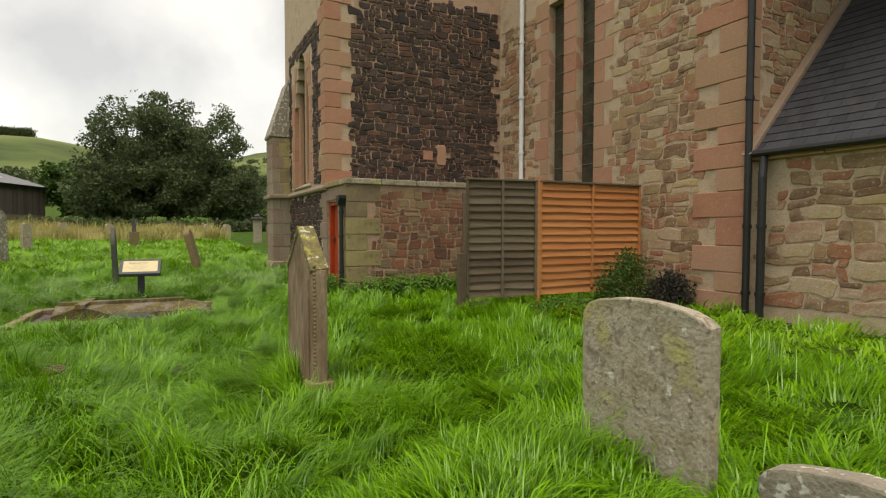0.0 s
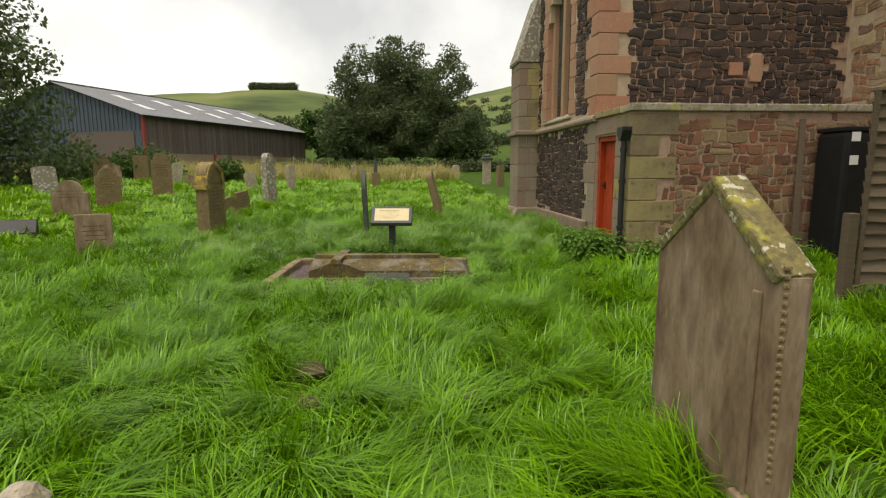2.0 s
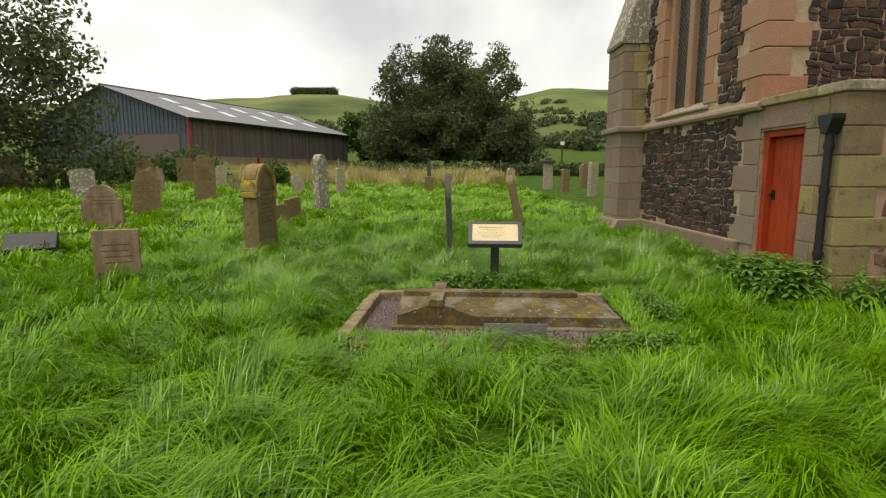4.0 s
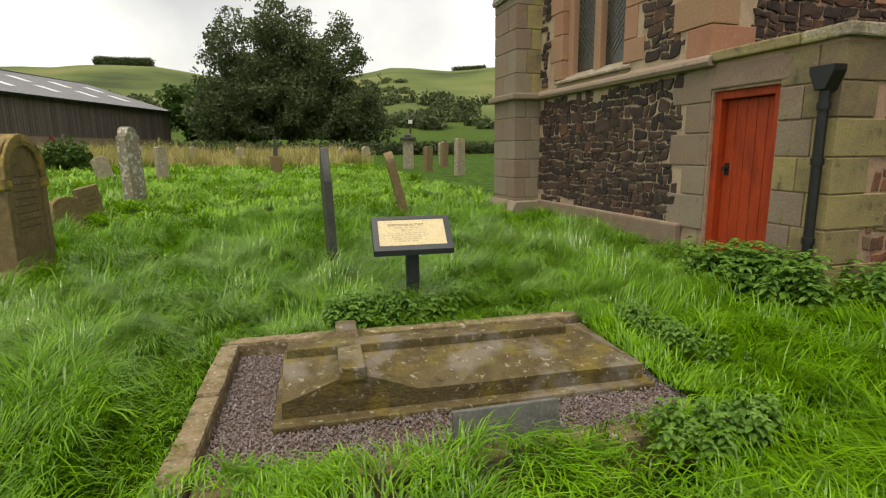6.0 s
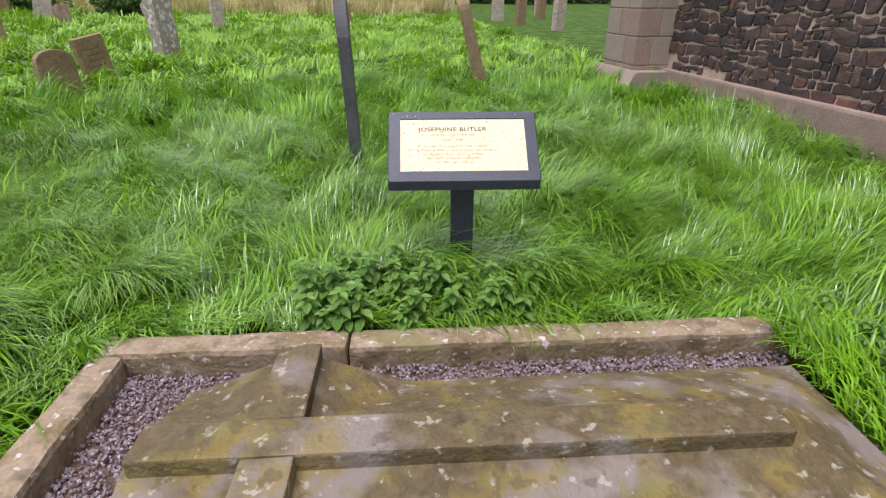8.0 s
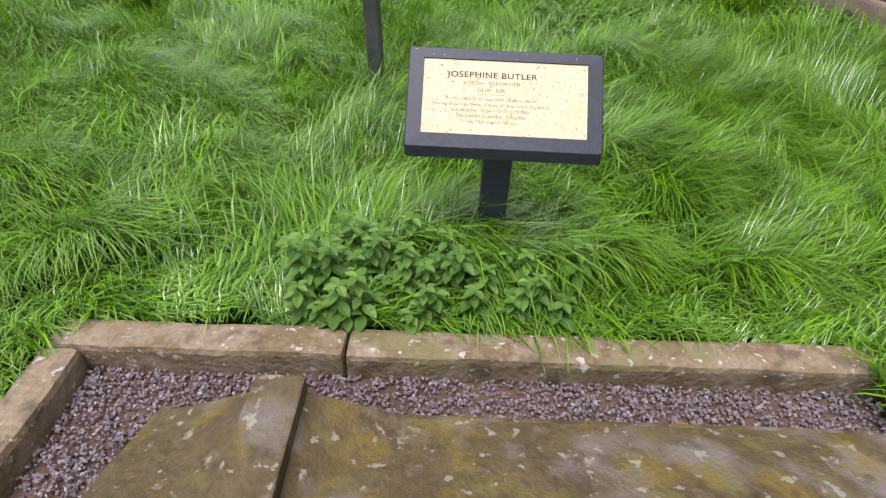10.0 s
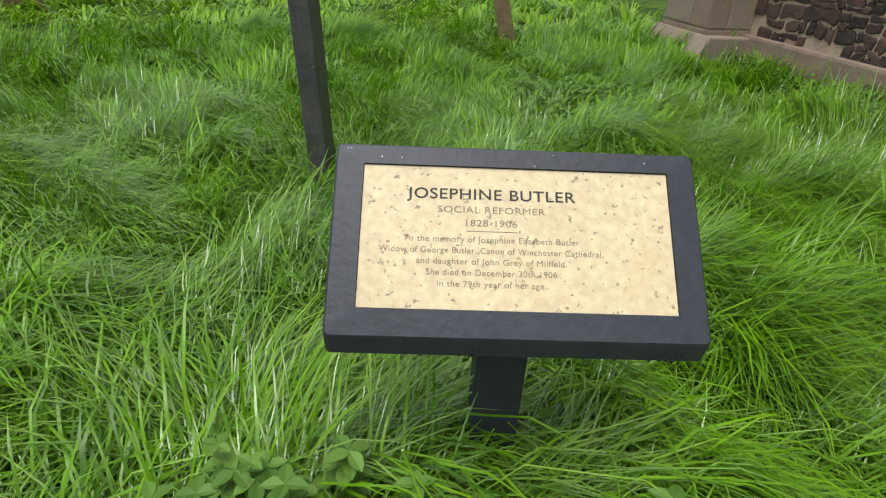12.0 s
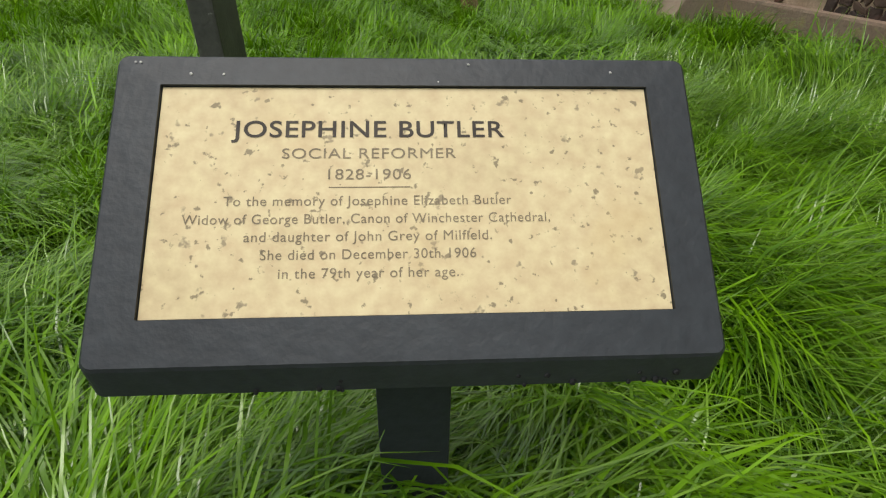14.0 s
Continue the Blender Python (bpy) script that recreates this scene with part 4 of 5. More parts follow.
def build_sign():
    s = thing("lectern_sign", "sloping memorial sign in a dark painted frame on a post", "sign", (-0.492, 11.60, -0.2), -5.6)
    part("post", bx((-0.055, -0.025, 0), (0.055, 0.065, 0.69), 0.004), M["sign_frame"], s)
    W, H, w, h = 0.695, 0.372, 0.587, 0.278
    tilt = pose(0, -0.018, 0.736, 44.8, 0, 0)
    fr = part("frame", bx((-W / 2, -H / 2 - 0.006, -0.075), (W / 2, H / 2 - 0.006, -0.004), 0.009), M["sign_frame"], s)
    fr.matrix_basis = tilt

    def loop(bm, x, y, z, r, shift):
        out = []
        for cx_, cy_, a0 in ((-1, -1, 180), (1, -1, 270), (1, 1, 0), (-1, 1, 90)):
            for k in range(5):
                q = radians(a0 + k * 22.5)
                out.append(bm.verts.new((cx_ * (x - r) + r * math.cos(q), cy_ * (y - r) + r * math.sin(q) + shift, z)))
        return out
    ring = bmesh.new()
    lip = loop(ring, W / 2, H / 2, -0.030, 0.012, -0.006)
    for v in lip:
        v.co.y -= 0.024 if v.co.y < 0 else 0
    rows_ = [loop(ring, W / 2 - 0.01, H / 2 - 0.01, -0.034, 0.012, -0.006), lip, loop(ring, W / 2, H / 2, 0.003, 0.012, -0.006), loop(ring, W / 2 - 0.004, H / 2 - 0.004, 0.007, 0.010, -0.006), loop(ring, w / 2, h / 2, 0.009, 0.0015, 0), loop(ring, w / 2, h / 2, -0.0039, 0.0015, 0)]
    for q, v in zip(rows_, rows_[1:]):
        for k in range(20):
            ring.faces.new((q[k], q[(k + 1) % 20], v[(k + 1) % 20], v[k]))
    part("frame_rim", ring, M["sign_frame"], fr)
    r = random.Random(9)
    # small dark bumps added for the dark spots along the lower lip
    for k in range(16):
        bm = bmesh.new()
        bmesh.ops.create_icosphere(bm, subdivisions=1, radius=r.uniform(0.003, 0.0055))
        part("water_drop", bm, M["bin"], fr).matrix_basis = pose(r.uniform(-0.33, 0.33), *r.choice(((-H / 2 - 0.028, -0.027), (-H / 2 - 0.020, -0.018), (-H / 2 - 0.030, -0.029))))
    for k in range(7):
        bm = bmesh.new()
        bmesh.ops.create_icosphere(bm, subdivisions=1, radius=r.uniform(0.0012, 0.0022))
        part("bird_speck", bm, M["label"], fr).matrix_basis = pose(r.uniform(-0.33, 0.3), H / 2 - r.uniform(0.015, 0.045), 0.0085)
    pl = part("plate", bx((-w / 2 + 0.001, -h / 2 + 0.001, -0.002), (w / 2 - 0.001, h / 2 - 0.001, 0.004)), M["plate"], s, "cream enamel plate, foxed with brown spots")
    pl.matrix_basis = tilt
    cx = -0.082 * w

    def at(f):
        return (cx, h / 2 - (f + 0.014) * h)
    writing("JOSEPHINE BUTLER", 0.548 * w, at(0.187), 0.030, pl, M["ink"], 0.012)
    writing("SOCIAL REFORMER", 0.346 * w, at(0.298), 0.0185, pl, M["ink_soft"])
    writing("1828-1906", 0.163 * w, at(0.392), 0.0185, pl, M["ink_soft"])
    part("rule", bx((cx - 0.08 * w, h / 2 - 0.465 * h, 0.0042), (cx + 0.08 * w, h / 2 - 0.461 * h, 0.0046)), M["ink_soft"], pl)
    for text, wd, f in (("To the memory of Josephine Elizabeth Butler", 0.56, 0.508), ("Widow of George Butler, Canon of Winchester Cathedral,", 0.71, 0.585), ("and daughter of John Grey of Milfield.", 0.475, 0.660), ("She died on December 30th 1906", 0.41, 0.735), ("in the 79th year of her age.", 0.34, 0.812)):
        writing(text, wd * w, at(f), 0.0165, pl, M["ink_soft"])


# ---- headstones ----
def outline(style, w, h):
    a = w / 2
    if style == "gothic":
        s = h * 0.76
        pts = [(-a, 0), (a, 0), (a, s)]
        pts += [(a * (1 - t ** 1.25), s + (h - s) * t) for t in (0.2, 0.4, 0.6, 0.8)] + [(0, h)]
        return pts + [(-a * (1 - t ** 1.25), s + (h - s) * t) for t in (0.8, 0.6, 0.4, 0.2)] + [(-a, s)]
    if style == "gable":
        return [(-a, 0), (a, 0), (a, h - a * 0.78), (0, h), (-a, h - a * 0.78)]
    if style == "round":
        s = h - a * 0.62
        return [(-a, 0), (a, 0)] + [(a * math.cos(math.pi * k / 10), s + a * 0.62 * math.sin(math.pi * k / 10)) for k in range(11)]
    if style == "shoulder":
        s = h - a * 0.75
        return [(-a, 0), (a, 0), (a, s), (a * 0.74, s)] + [(a * 0.74 * math.cos(math.pi * k / 8), s + 0.03 + a * 0.7 * math.sin(math.pi * k / 8)) for k in range(9)] + [(-a * 0.74, s), (-a, s)]
    if style == "low":
        s = h - a * 0.22
        return [(-a, 0), (a, 0), (a, s * 0.97)] + [(a * 0.96 * math.cos(math.pi * k / 8), s + a * 0.22 * math.sin(math.pi * k / 8)) for k in range(1, 8)] + [(-a, s)]
    return [(-a, 0), (a, 0), (a, h), (-a, h)]


def headstone(label, x, y, w, h, t, yaw, style, mat, lean=(0, 0), group="headstones", sunk=0.12, plinth=False, lines=0, edge=0.012):
    z = lie(x, y)
    s = thing("headstone", label, "gravestone", (x, y, z - sunk), yaw, group, lean=lean)
    bm = extrude(outline(style, w, h + sunk), t, edge)
    bmesh.ops.translate(bm, verts=bm.verts, vec=(0, -t / 2, 0))
    part("stone", roughen(bm, 0.008, 4, x + y), M[mat], s)
    if plinth:
        part("plinth", roughen(bx((-w / 2 - 0.05, -t / 2 - 0.05, 0), (w / 2 + 0.05, t / 2 + 0.05, sunk + 0.16), 0.02), 0.008), M[mat], s)
    for k in range(lines):
        zz = sunk + h * 0.72 - k * 0.075
        part("inscription", bx((-w * rng.uniform(0.24, 0.34), -t / 2 - 0.003, zz), (w * rng.uniform(0.24, 0.34), -t / 2 + 0.004, zz + 0.013)), M["soil"], s, "worn line of lettering")
    return s


def build_headstones():
    # the tall pointed stone by the start, with a beaded edge
    s = headstone("tall pointed brown headstone with a beaded edge", 1.095, 4.74, 0.92, 1.44, 0.13, 91.5, "gable", "brown_stone", sunk=0.15, edge=0.03)
    bead = bmesh.new()
    bmesh.ops.create_icosphere(bead, subdivisions=1, radius=0.016)
    bead_mesh = bpy.data.meshes.new("bead")
    bead.to_mesh(bead_mesh)
    bead.free()
    bead_mesh.materials.append(M["ochre_stone"])
    for k in range(26):
        ob = new("bead", bead_mesh)
        ob.parent = s
        ob.matrix_basis = Matrix.Translation((-0.45, 0.045, 0.42 + k * 0.034))
    part("foot", roughen(bx((-0.50, -0.11, 0), (-0.30, 0.11, 0.30), 0.02), 0.008), M["brown_stone"], s)
    for k in (-1, 1):
        cop = roughen(bx((-0.005, -0.072, -0.05), (0.575, 0.072, 0.012), 0.014), 0.014, 14, k)
        part("coping", cop, M["crusted"], s, "sloping coping crusted with yellow lichen").matrix_basis = pose(0, 0, 1.59, 0, 38, 0) if k > 0 else pose(0, 0, 1.59, 0, 38, 180)
    part("border_moulding", roughen(bx((-0.36, 0.062, 0.30), (-0.31, 0.080, 1.16), 0.008), 0.003), M["brown_stone"], s)
    headstone("broad grey headstone crusted with lichen", 2.42, 2.08, 0.88, 1.03, 0.10, 92, "low", "grey_stone")
    headstone("low dark headstone, its worn top lichened", 2.50, 0.97, 0.78, 0.42, 0.14, 92, "low", "lichen_stone", lean=(0, 6))
    # the thin stones beside the sign
    s = headstone("thin slate headstone seen on edge", -1.02, 13.30, 0.44, 1.42, 0.085, 91, "gothic", "slate", lean=(-2.0, -1.0))
    headstone("thin headstone leaning far over, top patched with lichen", 0.78, 17.2, 0.62, 1.22, 0.17, 80, "round", "ochre_stone", lean=(-14, 0))
    # further ones, to the north and west
    g = headstone("tall ochre headstone with an arched moulded top", -4.22, 13.80, 0.74, 1.52, 0.20, 84, "round", "ochre_stone", plinth=True, lines=8)
    arc = [(0.41 * math.cos(math.pi * k / 12), 1.20 + 0.46 * math.sin(math.pi * k / 12)) for k in range(13)]
    arc += [(0.30 * math.cos(math.pi * k / 12), 1.20 + 0.34 * math.sin(math.pi * k / 12)) for k in range(12, -1, -1)]
    part("arch_moulding", roughen(extrude(arc, 0.27, 0.012), 0.012, 9), M["lichen_ochre"], g, "moulded arched head yellow with lichen").matrix_basis = pose(0, -0.135, 0)
    for k in (-1, 1):
        part("capital", roughen(bx((k * 0.355 - 0.065, -0.14, 1.10), (k * 0.355 + 0.065, 0.14, 1.20), 0.02), 0.008), M["lichen_ochre"], g)
        part("pilaster", roughen(bx((k * 0.34 - 0.045, -0.125, 0.24), (k * 0.34 + 0.045, 0.125, 1.10), 0.015), 0.006), M["ochre_stone"], g)
    headstone("small plain headstone sunk in the grass", -4.75, 16.75, 0.46, 0.54, 0.10, 52, "round", "ochre_stone")
    headstone("small tilted headstone sunk in the grass", -4.66, 17.75, 0.42, 0.60, 0.10, 56, "flat", "ochre_stone", lean=(0, -10), lines=4)
    headstone("tall narrow headstone white with lichen", -4.60, 20.5, 0.46, 1.60, 0.22, 66, "shoulder", "lichen_stone", lean=(0, -2))
    headstone("slim weathered grey headstone", -5.38, 28.0, 0.36, 1.15, 0.2, 40, "low", "grey_stone")
    headstone("tall round-headed brown headstone with shallow shoulders", -8.88, 22.6, 0.66, 1.56, 0.14, 28, "shoulder", "ochre_stone", lines=6)
    headstone("brown headstone, its edge spotted with white lichen", -8.72, 18.65, 0.64, 1.12, 0.14, 32, "shoulder", "ochre_stone", lines=4)
    headstone("broad dark headstone with a stepped scrolled head", -8.5, 16.45, 0.78, 0.92, 0.15, 18, "shoulder", "brown_stone", lines=3)
    headstone("tall leaning headstone with a pointed head", -14.3, 28.9, 0.70, 1.52, 0.14, 28, "gothic", "ochre_stone", lean=(0, 5))
    headstone("dark square-topped headstone in grass", -12.9, 27.2, 0.70, 1.05, 0.16, 30, "low", "brown_stone")
    headstone("pale headstone blotched white with lichen", -12.9, 22.7, 0.72, 1.04, 0.12, 26, "low", "lichen_stone", lean=(0, -3))
    headstone("large round-topped headstone under the trees", -18.6, 27.0, 0.84, 1.46, 0.16, 24, "round", "ochre_stone")
    headstone("stout pedestal headstone with a flat cap by the hedge", -14.3, 33.0, 0.72, 1.40, 0.5, 15, "flat", "ochre_stone", plinth=True)
    headstone("round-headed grey headstone leaning in long grass", -11.4, 30.0, 0.52, 1.15, 0.12, 20, "round", "grey_stone", lean=(0, 8))
    headstone("small dark headstone half sunk in grass", -10.3, 29.0, 0.42, 0.6, 0.12, 20, "round", "brown_stone")
    headstone("grey headstone tilted back in long grass", -6.9, 27.4, 0.5, 0.85, 0.12, 20, "round", "grey_stone", lean=(0, -14))
    headstone("low square headstone with a mossy top", -5.32, 11.50, 0.52, 0.72, 0.11, 24, "flat", "brown_stone", lean=(-3, 0), lines=4)
    for x, y, w, h, st, m in ((5.35, 27.2, 0.42, 1.45, "low", "grey_stone"), (4.9, 30.2, 0.40, 1.10, "low", "ochre_stone"), (6.7, 33.5, 0.4, 1.3, "round", "ochre_stone"), (7.4, 36.0, 0.4, 1.2, "round", "grey_stone"), (3.4, 38.0, 0.5, 1.0, "round", "grey_stone"), (2.3, 40.0, 0.4, 1.0, "gothic", "grey_stone"), (-3.4, 40.0, 0.4, 1.0, "round", "grey_stone"), (-6.0, 41.0, 0.45, 1.0, "round", "grey_stone"), (0.8, 42.0, 0.4, 1.0, "gothic", "ochre_stone")):
        headstone("weathered headstone in the long grass", x, y, w, h, 0.2, 30, st, m, lean=(0, rng.uniform(-3, 3)))
    # a pillar with an urn cap and a slim obelisk
    for x, y, k in ((4.6, 32.6, 1.0), ):
        p = thing("grave_pillar", "pale stone grave pillar with a moulded cap", "gravestone", (x, y, lie(x, y) - 0.1), 10)
        part("shaft", roughen(bx((-0.2, -0.2, 0), (0.2, 0.2, 1.45), 0.03), 0.006), M["grey_stone"], p)
        part("cap", roughen(bx((-0.30, -0.30, 1.451), (0.30, 0.30, 1.60), 0.04), 0.006), M["slate"], p)
        part("finial", tube(bmesh.new(), [(0, 0, 1.60), (0, 0, 1.68), (0, 0, 1.80)], [0.16, 0.18, 0.06]), M["slate"], p)
    x, y = -1.55, 30.5
    p = thing("grave_obelisk", "slim dark grave obelisk on a stepped base", "gravestone", (x, y, lie(x, y) - 0.1), 10)
    part("base", roughen(bx((-0.2, -0.2, 0), (0.2, 0.2, 0.85), 0.03), 0.006), M["ochre_stone"], p)
    part("spike", tube(bmesh.new(), [(0, 0, 0.85), (0, 0, 1.55), (0, 0, 1.66)], [0.13, 0.07, 0.10], 4), M["slate"], p)
    # a boulder and a dark planter
    bm = bmesh.new()
    bmesh.ops.create_icosphere(bm, subdivisions=3, radius=0.115)
    for v in bm.verts:
        v.co.z *= 1.3
    b = solid("boulder", roughen(roughen(bm, 0.05, 6), 0.015, 20), M["grey_stone"], "small lichened boulder in the grass", "rock")
    b.location = (-1.96, 4.62, -0.10)
    p = thing("grave_marker", "low black granite grave marker in the grass", "gravestone", (-7.86, 13.45, lie(-7.86, 13.45) - 0.08), 24)
    part("base", roughen(bx((-0.42, -0.18, 0), (0.42, 0.18, 0.14), 0.02), 0.006), M["bin"], p)
    part("desk", roughen(extrude([(-0.16, 0.14), (0.16, 0.14), (0.16, 0.44), (0.08, 0.44), (-0.16, 0.20)], 0.72, 0.012), 0.005), M["bin"], p).matrix_basis = pose(0.36, 0, 0, 0, 0, 90)


# ---- barn ----
def build_barn():
    a, b = Vector((-23.5, 54.1)), Vector((-13.4, 79.8))
    d = (b - a).normalized()
    nrm = Vector((-d.y, d.x))
    yaw = math.degrees(math.atan2(d.y, d.x))
    barn = thing("barn", "long farm barn of grey boarding under a fibre cement roof", "barn", (a.x, a.y, 1.2), yaw)
    L, Wd, eave, ridge, low = 27.8, 20.4, 5.0, 8.25, 1.55

    def put(name, bm, mat, parent=barn, label=""):
        ob = part(name, bm, M[mat], parent, label)
        return ob
    # local x along the side wall, y away from the churchyard
    put("block_wall", bx((0, 0.05, -1), (L, 0.3, low)), "grey_ashlar")
    w = put("side_wall", bx((0, 0.10, low), (L, 0.2, eave)), "barn_wood", label="grey vertical boarding")
    for k in range(92):
        x = k * L / 92
        ob = part("board", bx((x, 0.05 + 0.012 * (k % 2), low - 0.05 + rng.uniform(-0.03, 0.03)), (x + L / 92 - 0.03, 0.095, eave)), M["barn_wood"], w)
    gable = extrude([(0, -1), (Wd, -1), (Wd, eave), (Wd / 2, ridge), (0, eave)], 0.12)
    ob = put("gable_end", gable, "barn_steel", label="blue-grey steel gable cladding")
    ob.matrix_basis = pose(0.12, 0, 0, 0, 0, 90)
    for k in range(40):
        y = 0.3 + k * 0.5
        z1 = eave + (ridge - eave) * (1 - abs(y - Wd / 2) / (Wd / 2))
        part("cladding_rib", bx((-0.06, y, 3.6), (-0.02, y + 0.12, z1 - 0.1)), M["barn_steel"], ob).matrix_parent_inverse = ob.matrix_basis.inverted()
    put("gable_boarding", bx((-0.10, 1.0, 0.6), (-0.05, 9.0, 3.5)), "barn_wood", label="grey boarded gable doors")
    put("gable_opening", bx((-0.11, 9.6, 0.6), (-0.06, 13.4, 3.7)), "barn_steel")
    for x in (0.02, 9.2, 18.4, 27.4):
        put("column", bx((x - 0.12, -0.12, -1), (x + 0.14, 0.04, eave if x < 1 else low)), "red_steel", label="red-painted steel column")
    put("far_gable", bx((L - 0.1, 0.2, -1), (L, Wd, eave)), "barn_steel")
    put("back_wall", bx((0, Wd - 0.1, -1), (L, Wd, eave)), "barn_wood")
    ang = math.atan2(ridge - eave, Wd / 2)
    for side in (0, 1):
        rl = (Wd / 2 + 0.5) / math.cos(ang)
        bm = bmesh.new()
        n = 96
        cols = [[bm.verts.new((-0.4 + k * (L + 0.8) / (2 * n), y, 0.06 * (k % 2))) for y in (0, rl)] for k in range(2 * n + 1)]
        for p, q in zip(cols, cols[1:]):
            bm.faces.new((p[0], q[0], q[1], p[1]))
        rf = put("roof", bm, "barn_roof", label="grey corrugated fibre cement roof")
        m = pose(0, -0.5, eave - 0.14, math.degrees(ang), 0, 0) if side == 0 else pose(L, Wd + 0.5, eave - 0.14, math.degrees(ang), 0, 180)
        rf.matrix_basis = m
        if side == 0:
            for r_ in range(2):
                for k in range(5):
                    x = 3.0 + k * 5.0 + r_ * 0.8
                    part("rooflight", bx((x, 2.8 + r_ * 3.6, 0.05), (x + 1.0, 4.9 + r_ * 3.6, 0.085)), M["rooflight"], rf, "pale translucent rooflight")
            part("fascia", bx((-0.4, -0.06, -0.16), (L + 0.4, 0.02, 0.05)), M["iron"], rf)
    put("ridge_cap", tube(bmesh.new(), [(-0.4, Wd / 2, ridge + 0.02), (L + 0.4, Wd / 2, ridge + 0.02)], 0.16, 8), "iron")


# ---- trees, bushes, hedge ----
def leaf_cloud(lobes, count, size, seed, hollow=0.55):
    """Many small leaf sprays round the lobes (centre, radii), thicker towards their skins."""
    g = np.random.default_rng(seed)
    vol = np.array([r[0] * r[1] * r[2] for _, r in lobes]) ** 0.75
    pick = g.choice(len(lobes), count, p=vol / vol.sum())
    c = np.array([l[0] for l in lobes], float)[pick]
    r = np.array([l[1] for l in lobes], float)[pick]
    v = g.normal(size=(count, 3))
    v /= np.linalg.norm(v, axis=1)[:, None]
    rad = hollow + (1.12 - hollow) * g.random(count) ** 0.8
    bumpy = 1 + 0.22 * np.sin(v[:, 0] * 7 + pick) * np.cos(v[:, 2] * 6 + pick * 2)
    p = c + v * r * (rad * bumpy)[:, None]
    a = g.normal(size=(count, 3))
    a /= np.linalg.norm(a, axis=1)[:, None]
    b = np.cross(a, g.normal(size=(count, 3)))
    b /= np.linalg.norm(b, axis=1)[:, None]
    s = (size * g.uniform(0.6, 1.4, count))[:, None]
    quad = np.stack([p - a * s, p + b * s * 0.55, p + a * s, p - b * s * 0.55], 1).reshape(-1, 3)
    return quad


def quads_mesh(name, pts, mat, n=4):
    me = bpy.data.meshes.new(name)
    k = len(pts) // n
    me.vertices.add(len(pts))
    me.vertices.foreach_set("co", pts.astype(np.float32).ravel())
    me.loops.add(len(pts))
    me.loops.foreach_set("vertex_index", np.arange(len(pts), dtype=np.int32))
    me.polygons.add(k)
    me.polygons.foreach_set("loop_start", np.arange(0, len(pts), n, dtype=np.int32))
    me.update(calc_edges=True)
    me.materials.append(mat)
    return me


def tree(name, label, x, y, trunk, lobes, count, size, seed, mat="tree_leaf", z=None):
    z = lie(x, y) if z is None else z
    t = thing(name, label, "tree", (x, y, z))
    r = random.Random(seed)
    bm = tube(bmesh.new(), [(0, 0, -0.4), (0.05, 0, trunk * 0.4), (0.1, 0.1, trunk)], [0.055 * trunk, 0.045 * trunk, 0.032 * trunk], 12)
    part("trunk", bm, M["bark"], t)
    for c, rr in lobes:
        bm = tube(bmesh.new(), [(0.08, 0.05, trunk * 0.75), (c[0] * 0.45, c[1] * 0.45, trunk + (c[2] - trunk) * 0.5), c], [0.022 * trunk, 0.013 * trunk, 0.004 * trunk], 7)
        part("limb", bm, M["bark"], t)
    ob = new("crown", quads_mesh("crown", leaf_cloud(lobes, count, size, seed), M[mat]))
    ob.parent = t
    return t


def ragged_crown(count, size, seed, centre, radii, floor):
    """Leaf sprays filling a dome in clumps, with gaps that widen towards its skin."""
    g = np.random.default_rng(seed)
    pts = []
    while len(pts) < count:
        for v in g.uniform(-1, 1, (4000, 3)):
            q = float(np.linalg.norm(v))
            p = (centre[0] + v[0] * radii[0], centre[1] + v[1] * radii[1], centre[2] + v[2] * radii[2])
            if q > 1 or p[2] < floor:
                continue
            d = noise.noise((p[0] * 0.42, p[1] * 0.42, p[2] * 0.5)) + 0.55 * noise.noise((p[0] * 1.1, p[1] * 1.1, p[2] * 1.3))
            if d > -0.22 + 0.75 * max(0.0, q - 0.62) / 0.38 * (1.0 if p[2] > 5.5 else 0.55):
                pts.append(p)
    p = np.array(pts[:count])
    a = g.normal(size=(count, 3))
    a /= np.linalg.norm(a, axis=1)[:, None]
    b = np.cross(a, g.normal(size=(count, 3)))
    b /= np.linalg.norm(b, axis=1)[:, None]
    s = (size * g.uniform(0.6, 1.4, count))[:, None]
    return np.stack([p - a * s, p + b * s * 0.55, p + a * s, p - b * s * 0.55], 1).reshape(-1, 3)


